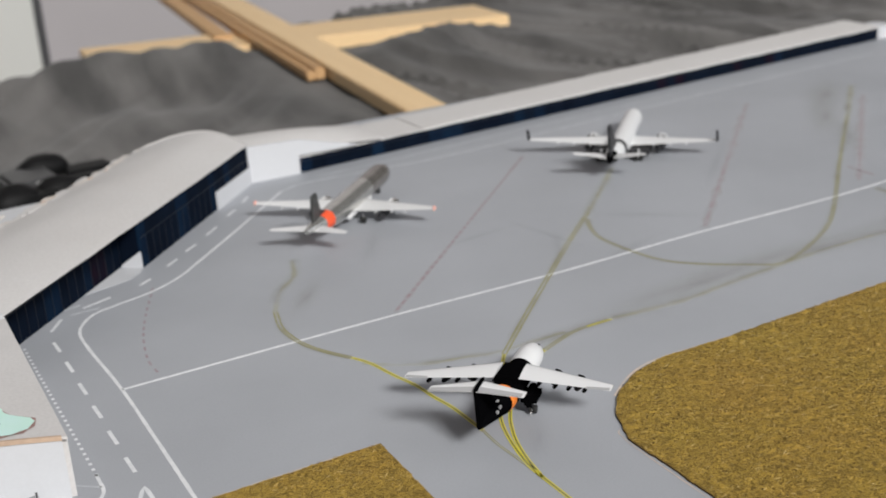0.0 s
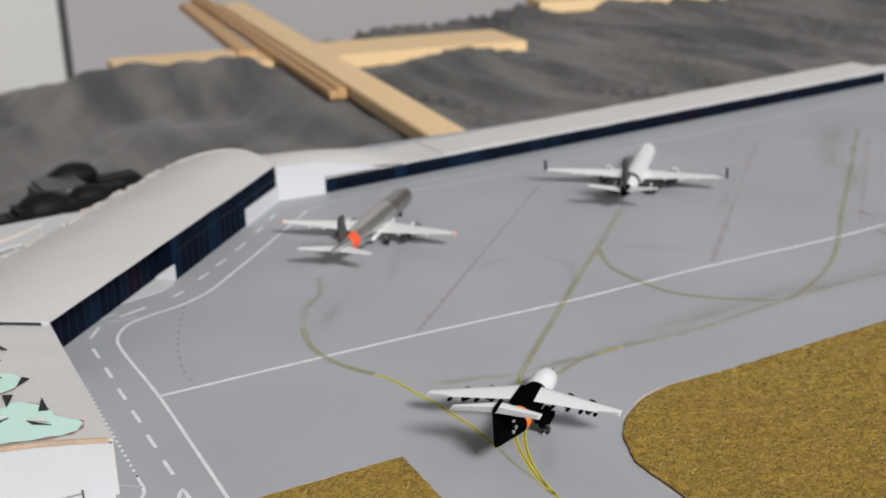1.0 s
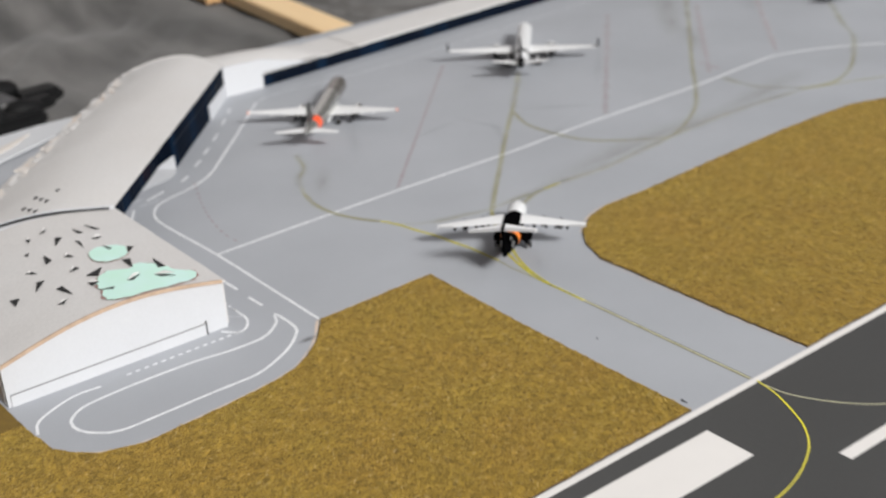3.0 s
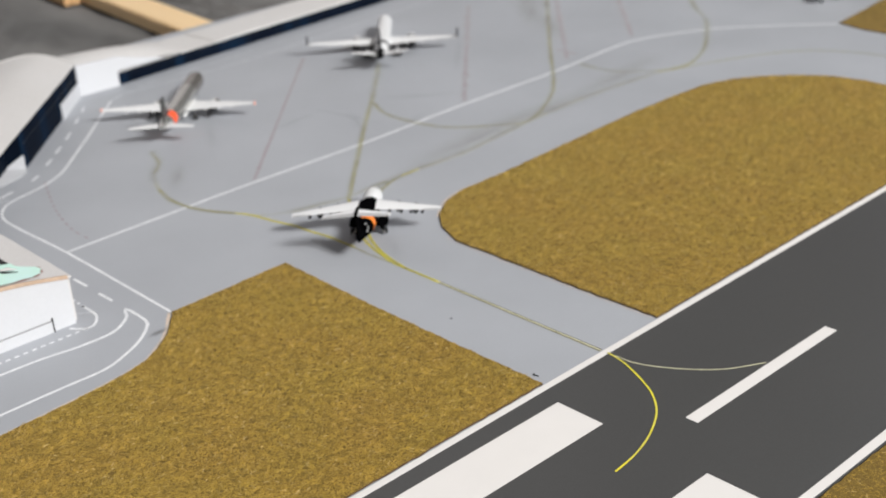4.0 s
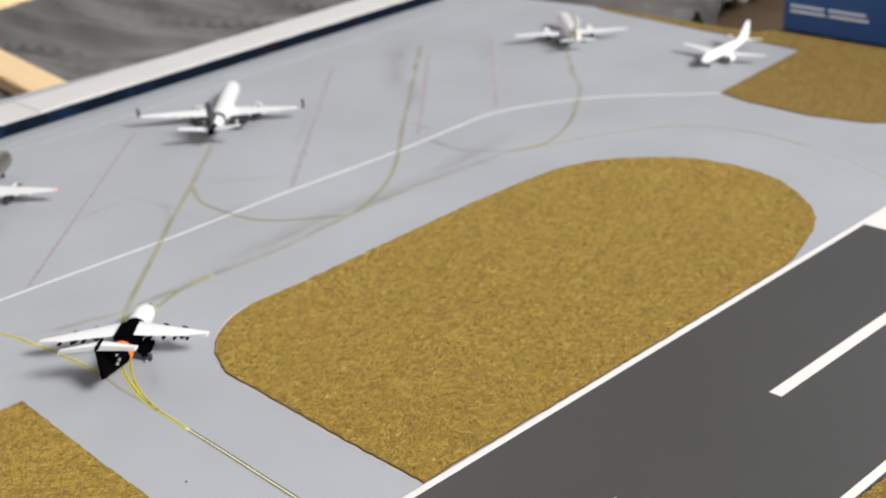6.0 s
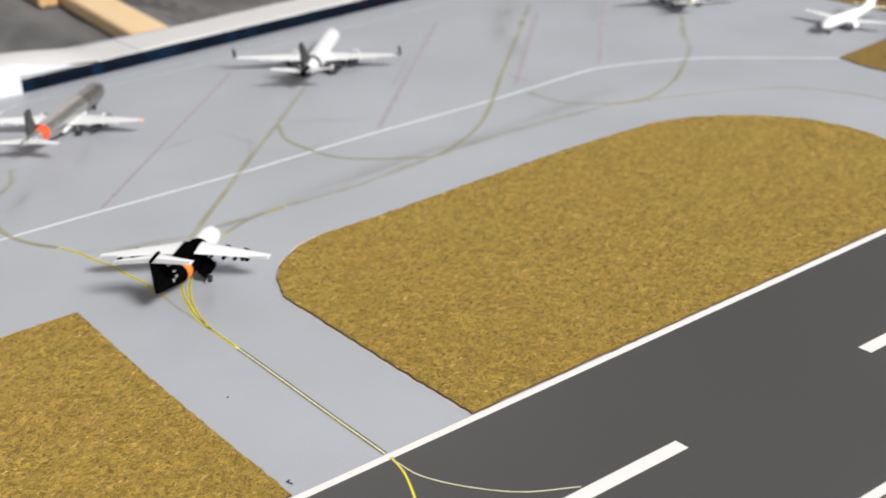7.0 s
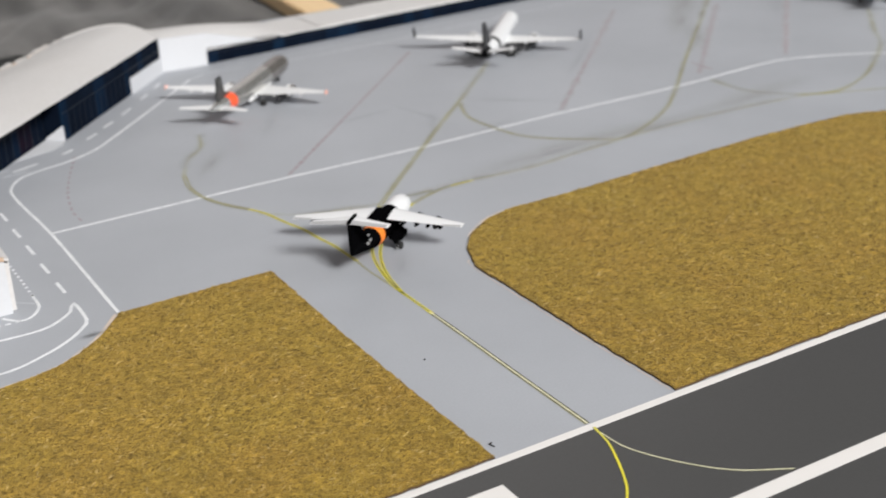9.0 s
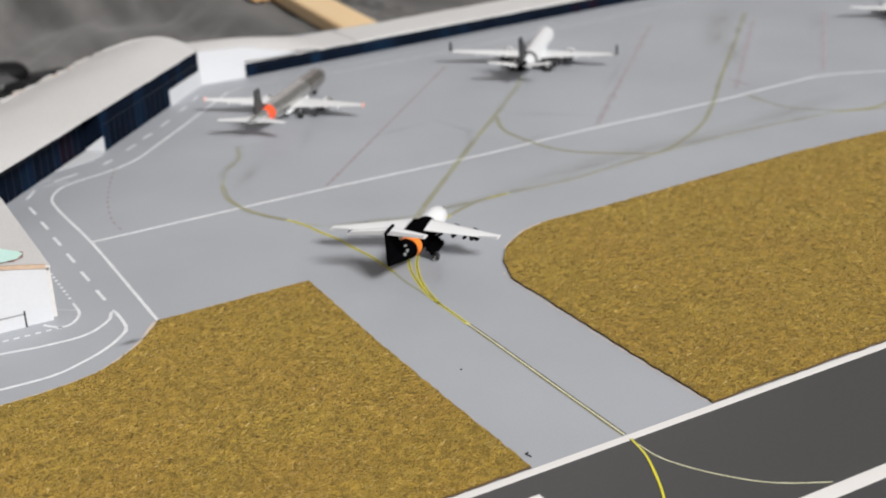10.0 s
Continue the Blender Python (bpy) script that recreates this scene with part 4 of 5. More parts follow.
def hall():
    m = Matrix.Translation((HALL_A[0] * MM, HALL_A[1] * MM, 0)) @ Matrix.Rotation(math.atan2(HALL_DIR[1], HALL_DIR[0]), 4, "Z")
    e = empty("hall_building", m, "grey card hall with curved roof and dark navy glass front", "card building")
    rng = random.Random(8)
    n = 37
    for i in range(n):
        s0, s1 = HALL_LEN * i / n, HALL_LEN * (i + 1) / n
        z0 = 0.0
        if s0 > 173:
            z0 = 8.2
        back = (2.5, 6.5)[i] if i < 2 else 10.0 if s1 < 99.6 else 0.0
        r = rng.random()
        y0 = back + rng.uniform(-0.05, 0.05)
        box("glass_panel", s0 + 0.08, s1 - 0.08, y0, y0 + 1.2, z0, 19.05, GLASS_RED if i in (13, 14) else GLASS_BLUE if r < 0.16 else GLASS_PRINT, e)
        box("mullion", s1 - 0.12, s1 + 0.12, back - 0.11, back, z0, 12.4, MULLION, e)
    box("lower_wall", 173.6, HALL_LEN, -0.9, 1.1, 0, 8.15, CARD_WHITE, e, "white card lower wall")
    box("transom", 99.0, HALL_LEN, -0.14, 0.02, 12.4, 12.7, MULLION, e)
    box("transom", 12, 98.4, 9.86, 10.02, 12.4, 12.7, MULLION, e)
    box("return_wall", 98.8, 99.4, 0.1, 10.9, 0.05, 19.0, GLASS_PRINT, e, "dark navy side of the recess")
    tri = ((0.1, 0.1), (9.6, 0.1), (9.6, 0.9), (1.0, 6.8), (0.1, 6.9))
    verts = [(x, y, z) for x in (98.2, 98.6) for y, z in tri]
    mesh_object("door_panel", verts, [(0, 1, 2, 3, 4), (9, 8, 7, 6, 5)] + [(k, (k + 1) % 5, 5 + (k + 1) % 5, 5 + k) for k in range(5)], CARD_WHITE, e, "white card door piece")
    slab("doorstep", [(68, 9.7), (98.1, 9.7), (98.1, 0.6), (93, -1.4), (85, -0.6), (76, 4.6)], 0.08, 0.25, CARD_WHITE, e, "white paper doorstep")
    inv = m.inverted()

    def roof(u, v):
        a = HALL_A + np.array((-82 * v, 8 * v))
        b = HALL_B + HALL_N * 60 * v + HALL_DIR * (10 * math.sin(math.pi * v))
        p = a + (b - a) * u
        w = (1 - u) ** 2
        z = w * (zr(-113 - 82 * v) + 1.0) + (1 - w) * (19.5 - 3.4 * v + (2.0 + 3.6 * u) * math.sin(math.pi * v)) + 0.3 * noise.noise(Vector((u * 9, v * 4, 2)))
        if v > 0.8:
            z += 0.9 * noise.noise(Vector((u * 34, v * 14, 5)))
        q = inv @ Vector((p[0] * MM, p[1] * MM, 0)) / MM
        return (q.x, q.y - 0.7 * (1 - v), z)

    surface("roof", roof, 70, 36, CARD_GREY, e, thick=0.45)
    surface("back_wall", lambda u, v: (lambda p: (p[0], p[1] - 0.5, (p[2] - 1.2) * (1 - v) + 0.05))(roof(u, 0.97)), 30, 2, CARD_GREY, e, thick=0.02)
    for u, name in ((0.0, "near_rim"), (1.0, "far_rim")):
        line = [roof(u, j / 30) for j in range(31)]
        verts, faces = [], []
        for x, y, z in line:
            verts += [(x - 0.5, y, z + 0.55), (x + 0.7, y, z + 0.55), (x + 0.7, y, z - 0.4), (x - 0.5, y, z - 0.4)]
        for i in range(30):
            for k in range(4):
                faces.append((4 * i + k, 4 * i + (k + 1) % 4, 4 * i + 4 + (k + 1) % 4, 4 * i + 4 + k))
        mesh_object(name, verts, faces, CARD_WHITE if u == 0 else CARD_GREY, e)
        verts = [(x, y, z - 0.5) for x, y, z in line] + [(x, y, 0.05) for x, y, z in line]
        verts += [(x + (1 if u == 0 else -1), y, z) for x, y, z in verts]
        faces = []
        for i in range(30):
            faces += [(i, i + 1, 32 + i, 31 + i), (62 + i, 93 + i, 94 + i, 63 + i)]
        mesh_object("gable", verts, faces, CARD_WHITE, e)
    # black strip standing in for the shade where the hall roof meets the terminal roof
    gap = [roof(0.0, 0.02 + 0.98 * j / 30) for j in range(31)]
    verts = [(x - 1.15, y, z + 0.25) for x, y, z in gap] + [(x - 0.7, y, z + 0.25) for x, y, z in gap] + [(x - 1.15, y, z - 0.8) for x, y, z in gap]
    mesh_object("gap", verts, [(i, i + 1, 32 + i, 31 + i) for i in range(30)] + [(i, 62 + i, 63 + i, i + 1) for i in range(30)], OPENING_SHADE, e, "black strip for the shade in the gap between the roofs")
    # torn pale paper along the ridge
    rng = random.Random(21)
    for i in range(90):
        u = 0.05 + i / 90 * 0.93
        v = 0.97 + 0.03 * noise.noise(Vector((u * 12, 0.4, 0))) + rng.uniform(-0.10, 0.03)
        x, y, z = roof(u, min(v, 1))
        a, s = rng.uniform(-0.5, 0.5), rng.uniform(1.4, 5.4)
        pts = [(x + s * rng.uniform(0.5, 1.7) * math.cos(a + k * 0.9), y + s * rng.uniform(0.15, 0.7) * math.sin(a + k * 0.9)) for k in range(7)]
        tone = CARD_GREY if rng.random() < 0.45 else CARD_CREAM
        slab("torn_scrap", pts, z - 0.5, z + rng.uniform(0.05, 0.45), tone, e, "torn pale paper scrap", edge=CARD_EDGE if rng.random() < 0.15 else tone)
    for i in range(7):
        u, v = 0.02 + i * 0.018, 0.42 + 0.05 * (i % 3)
        x, y, z = roof(u, v)
        s = 2.2
        # Black piece on the hall roof for the shaded inside of a cut.
        slab("cut_opening", [(x - s, y), (x + s * 0.6, y - 0.7), (x + s * 0.2, y + 0.9)], z + 0.1, z + 0.5, OPENING_SHADE, e, "small black cut")


hall()
scrap = slab("paper_sheet", [(-112, 447), (-72, 451), (-52, 450), (-70, 428), (-115, 406), (-170, 400), (-170, 444)], 1.0, 2.2, CARD_WHITE)
tagged(scrap, "loose white paper sheet lying behind the card hall", "paper")
scrap = slab("paper_scrap", [(-176, 396), (-150, 404), (-118, 412), (-98, 424), (-84, 437), (-100, 428), (-120, 419), (-150, 416), (-178, 418)], 2.4, 3.6, CARD_CREAM)
tagged(scrap, "torn cream paper strip lying on a white sheet", "paper")


def link():
    e = empty("link_building", pose(0.0566, 0.4212, 0), "white card link between the hall and the long pier", "card building")
    shape = [(-27, 0.05), (-0.6, 0.05), (-0.6, 9.2), (32, 9.2), (-0.4, 17.4), (-27, 18.2)]
    verts = [(x, y, z) for y in (-0.8, 0.6) for x, z in shape]
    n = len(shape)
    mesh_object("front_wall", verts, [tuple(range(n)), tuple(range(2 * n - 1, n - 1, -1))] + [(i, (i + 1) % n, n + (i + 1) % n, n + i) for i in range(n)], CARD_WHITE, e)
    surface("roof", lambda u, v: (-28 + 74 * u, 1 + 34 * v, 15.5 - 5.5 * u + 4.2 * math.sin(math.pi * min(1, v * 0.9)) * math.sin(math.pi * (0.15 + 0.8 * u))), 20, 14, CARD_GREY, e, thick=0.8)
    box("back_wall", -27, 40, 34, 35, 0.05, 9, CARD_GREY, e)


link()


def pier():
    ang = math.atan2(463 - 420.3, 484 - 55.6)
    length = math.hypot(463 - 420.3, 484 - 55.6)
    e = empty("pier_building", pose(0.0562, 0.4215, 0, 0, 0, math.degrees(ang)), "long low card pier with dark navy glass front and grey roof", "card building")
    rng = random.Random(14)
    n = 62
    for i in range(n):
        s0, s1 = length * i / n, length * (i + 1) / n
        r = rng.random()
        box("glass_panel", s0 + 0.06, s1 - 0.06, rng.uniform(-0.05, 0.05), 1.1, 0.05, 8.1, GLASS_RED if r < 0.07 else GLASS_BLUE if r < 0.2 else GLASS_PRINT, e)
    box("transom", 0, length, -0.12, 0.0, 5.6, 5.85, MULLION, e)

    def roof(u, v):
        x = length * u
        depth = 32 + 1.2 * noise.noise(Vector((u * 40, 0.2, 0)))
        return (x, -0.9 + depth * v, 8.25 + 0.8 * math.sin(math.pi * 0.55 * v) + 0.3 * noise.noise(Vector((u * 25, v * 3, 0))))

    surface("roof", roof, 120, 10, CARD_GREY, e, thick=0.55)
    surface("roof_sheet", lambda u, v: (lambda p: (p[0], p[1], p[2] + 0.58))(roof(0.17 + 0.83 * u, 0.01 + 0.93 * v)), 90, 10, CARD_GREY, e, thick=0.5)
    box("back_wall", 0, length, 31.5, 32.5, 0.05, 8.6, CARD_GREY, e)
    bm = bmesh.new()
    bmesh.ops.create_cone(bm, cap_ends=True, segments=28, radius1=9, radius2=8.4, depth=8)
    bmesh.ops.translate(bm, vec=(length + 8, 7, 4.1), verts=bm.verts)
    part("end_drum", bm, CARD_WHITE, e, "white round card end piece")


pier()

# ---- model aircraft: nose along +x, millimetres ----
def tube(stations, seg=22, y=0.0):
    """A lofted body through stations (x, centre height, half width, half height)."""
    bm = bmesh.new()
    rings = []
    for x, zc, ry, rz in stations:
        rings.append([bm.verts.new((x, y + ry * math.cos(2 * math.pi * k / seg), zc + rz * math.sin(2 * math.pi * k / seg))) for k in range(seg)])
    for a, b in zip(rings, rings[1:]):
        for k in range(seg):
            bm.faces.new((a[k], a[(k + 1) % seg], b[(k + 1) % seg], b[k]))
    bm.faces.new(rings[0])
    bm.faces.new(rings[-1][::-1])
    return bm


def profile_at(profile, x):
    for (x0, *a), (x1, *b) in zip(profile, profile[1:]):
        if x1 <= x <= x0:
            t = (x0 - x) / (x0 - x1)
            return (x, *[p + (q - p) * t for p, q in zip(a, b)])
    return profile[-1]


def section(profile, x0, x1):
    """The stations of a fuselage between two lengths, rounded by a smooth curve."""
    n = max(3, int((x0 - x1) / 1.2))
    return [profile_at(profile, x0 + (x1 - x0) * i / n) for i in range(n + 1)]


def aerofoil(root, root_chord, tip, tip_chord, thick, rise=0.0):
    """A lofted wing from root to tip leading edge; thick in parts of the chord."""
    shape = ((0, 0), (0.04, 0.35), (0.2, 0.55), (0.45, 0.5), (0.75, 0.25), (1, 0.03), (1, -0.03), (0.6, -0.3), (0.2, -0.45), (0.04, -0.3))
    bm = bmesh.new()
    rings = []
    for t in (0, 0.33, 0.66, 1):
        le = [a + (b - a) * t for a, b in zip(root, tip)]
        c = root_chord + (tip_chord - root_chord) * t
        rings.append([bm.verts.new((le[0] - u * c, le[1], le[2] + w * thick * c)) for u, w in shape])
    n = len(shape)
    for a, b in zip(rings, rings[1:]):
        for k in range(n):
            bm.faces.new((a[k], a[(k + 1) % n], b[(k + 1) % n], b[k]))
    bm.faces.new(rings[0])
    bm.faces.new(rings[-1][::-1])
    return bm


def fin_shape(points, half):
    """An upright fin from side-view points (x, z)."""
    bm = bmesh.new()
    a = [bm.verts.new((x, half, z)) for x, z in points]
    b = [bm.verts.new((x, -half, z)) for x, z in points]
    bm.faces.new(a)
    bm.faces.new(b[::-1])
    for i in range(len(points)):
        j = (i + 1) % len(points)
        bm.faces.new((a[i], a[j], b[j], b[i]))
    bmesh.ops.bevel(bm, geom=list(bm.edges), offset=half * 0.55, segments=2, affect="EDGES")
    return bm


def wheel(e, x, y, r, w):
    bm = bmesh.new()
    bmesh.ops.create_cone(bm, cap_ends=True, segments=18, radius1=r, radius2=r, depth=w, matrix=Matrix.Rotation(radians(90), 4, "X"))
    bmesh.ops.bevel(bm, geom=list(bm.edges), offset=w * 0.2, segments=2, affect="EDGES")
    bmesh.ops.translate(bm, vec=(x, y, r), verts=bm.verts)
    part("wheel", bm, RUBBER, e)


def gear(e, x, y, top, r, w, material=METAL):
    bm = bmesh.new()
    bmesh.ops.create_cone(bm, cap_ends=True, segments=10, radius1=0.38, radius2=0.42, depth=top - r)
    bmesh.ops.translate(bm, vec=(x, y, (top + r) / 2), verts=bm.verts)
    part("gear_strut", bm, material, e)
    wheel(e, x, y - w * 0.75, r, w)
    wheel(e, x, y + w * 0.75, r, w)


def nacelle(e, x, y, z, r, length, material, core=True, tail=1.0, rear=False):
    bm = tube([(x, z, r * 0.78, r * 0.78), (x - 0.06 * length, z, r * 0.95, r * 0.95), (x - 0.3 * length, z, r, r), (x - 0.7 * length, z, r * 0.9, r * 0.9), (x - 0.9 * length, z, r * 0.68, r * 0.68)], 18, y)
    n = part("engine", bm, material, e)
    if rear:
        part("engine_rear", tube([(x - 0.42 * length, z - 0.1, r * 1.03, r * 1.03), (x - 0.7 * length, z - 0.15, r * 0.97, r * 0.97), (x - 0.96 * length, z - 0.2, r * 0.72, r * 0.72)], 18, y), PAINT_DARK, n, "dark rear half of the engine")
    bm = tube([(x + 0.06, z, r * 0.7, r * 0.7), (x - 0.2, z, r * 0.7, r * 0.7)], 18, y)
    part("intake", bm, PAINT_DARK, n)
    if core:
        bm = tube([(x - 0.86 * length, z, r * 0.72, r * 0.72), (x - tail * length, z - 0.2, r * 0.55, r * 0.55), (x - (tail + 0.12) * length, z - 0.2, r * 0.2, r * 0.2)], 14, y)
        part("exhaust_cone", bm, PAINT_DARK, n)
    return n


def wing_point(root, tip, t):
    return [a + (b - a) * t for a, b in zip(root, tip)]


def high_wing_jet(m):
    e = empty("model_airliner", m, "black and white four-engined T-tailed model airliner with orange band", "model airplane", "model aircraft")
    prof = [(34, 6.7, 0.5, 0.5), (33.3, 6.8, 1.6, 1.6), (32, 7.0, 2.6, 2.5), (30, 7.2, 3.4, 3.3), (27, 7.4, 4.0, 4.0), (24, 7.6, 4.2, 4.2), (0, 7.8, 4.2, 4.2), (-6, 8.1, 4.0, 3.9), (-13, 9.0, 3.1, 2.9), (-20, 9.7, 1.9, 1.8), (-25, 10.1, 1.0, 1.0), (-27, 10.4, 0.4, 0.6)]
    part("nose_section", tube(section(prof, 34, 15.5)), PAINT_WHITE, e, "glossy white nose section")
    part("fuselage", tube(section(prof, 15.5, -3.0)), PAINT_BLACK, e, "glossy black centre fuselage")
    part("band", tube(section(prof, -3.0, -7.2)), PAINT_ORANGE, e, "bright orange fuselage band")
    part("tail_section", tube(section(prof, -7.2, -27)), PAINT_BLACK, e)
    bm = bm_box(bmesh.new(), -1, 11.5, -4.1, 4.1, 10.2, 12.6, 1.0)
    part("wing_fairing", bm, PAINT_BLACK, e)
    for s in (1, -1):
        root, tip = (10.6, s * 3.8, 12.3), (2.6, s * 31, 11.2)
        w = part("wing", aerofoil(root, 10.2, tip, 3.9, 0.12), PAINT_WHITE, e)
        for t in (0.33, 0.60):
            p = wing_point(root, tip, t)
            nacelle(e, p[0] + 3.8, p[1], p[2] - 2.5, 1.55, 6.2, PAINT_BLACK)
            part("pylon", bm_box(bmesh.new(), p[0] - 4, p[0] + 2, p[1] - 0.3, p[1] + 0.3, p[2] - 1.4, p[2] - 0.2), PAINT_BLACK, e, smooth=False)
        for t in (0.22, 0.40, 0.55, 0.72):
            p = wing_point(root, tip, t)
            c = 10.2 - 6.3 * t
            bm = tube([(p[0] - c * 0.62, p[2] - 0.9, 0.2, 0.2), (p[0] - c * 0.8, p[2] - 1.0, 0.6, 0.7), (p[0] - c - 0.9, p[2] - 0.7, 0.55, 0.55), (p[0] - c - 1.7, p[2] - 0.6, 0.15, 0.15)], 10, p[1])
            part("flap_fairing", bm, PAINT_BLACK, w)
        p = wing_point(root, tip, 0.86)
        part("aileron", bm_box(bmesh.new(), p[0] - 4.9, p[0] - 3.7, min(p[1] - 3.4 * s, p[1] + 3.4 * s), max(p[1] - 3.4 * s, p[1] + 3.4 * s), p[2] - 0.02, p[2] + 0.22), PAINT_PANEL, w, "grey aileron", smooth=False)
        root, tip = (-20.3, s * 0.2, 21.3), (-24.0, s * 13.5, 20.7)
        t = part("tailplane", aerofoil(root, 7.2, tip, 3.6, 0.09), PAINT_WHITE, e)
        q = [wing_point(root, tip, k) for k in (0.04, 0.96)]
        verts = [(q[0][0] - 7.2 * 0.60, q[0][1], 21.72), (q[1][0] - 3.8 * 0.6, q[1][1], 21.22), (q[1][0] - 3.8, q[1][1], 21.13), (q[0][0] - 7.15, q[0][1], 21.45)]
        mesh_object("elevator", verts + [(x, y, z - 0.12) for x, y, z in verts], [(0, 1, 2, 3), (0, 1, 5, 4), (1, 2, 6, 5), (2, 3, 7, 6), (3, 0, 4, 7)], PAINT_PANEL, t, "grey elevator panel")
        bm = bm_box(bmesh.new(), 1, 11, min(s * 3.2, s * 8.0), max(s * 3.2, s * 8.0), 2.0, 7.0, 1.6)
        part("gear_fairing", bm, PAINT_BLACK, e)
        gear(e, 3.6, s * 6.6, 4.0, 1.35, 0.9, PAINT_DARK)
        for x in (2.7, 4.5):
            part("wheel_hub", bm_box(bmesh.new(), x - 1.75, x - 1.45, min(s * 6.3, s * 6.9), max(s * 6.3, s * 6.9), 1.05, 1.5, 0.1), PAINT_WHITE, e, "small white wheel hub")
    part("fin", fin_shape([(-10.5, 11), (-16.5, 15), (-19.6, 21.6), (-27.6, 21.8), (-27.2, 10.2), (-21, 8.4), (-16, 7.6)], 0.55), PAINT_BLACK, e)
    part("fin_tip", tube([(-19.0, 21.7, 0.2, 0.2), (-20.5, 21.8, 0.6, 0.6), (-26.5, 21.8, 0.6, 0.6), (-28.4, 21.8, 0.2, 0.2)], 12), PAINT_BLACK, e)
    for x, z, w, h in ((-14.4, 10.5, 1.5, 0.75), (-16.8, 10.2, 1.0, 0.8), (-13.4, 11.9, 1.1, 0.28)):
        for s in (1, -1):
            part("marking", bm_box(bmesh.new(), x - w / 2, x + w / 2, s * (2.35 if z < 11 else 1.5) - 0.35, s * (2.35 if z < 11 else 1.5) + 0.35, z - h / 2, z + h / 2), PAINT_PANEL, e, "small pale marking bar", smooth=False)
    for s in (1, -1):
        part("windshield", bm_box(bmesh.new(), 29.2, 30.7, min(s * 0.6, s * 2.3), max(s * 0.6, s * 2.3), 9.55, 9.95, 0.1), PAINT_DARK, e)
    gear(e, 27, 0, 4.5, 1.2, 0.6, PAINT_DARK)
    part("nose_gear_door", bm_box(bmesh.new(), 25.4, 29, -1.1, 1.1, 2.6, 4.2, 0.3), PAINT_BLACK, e)
    return e


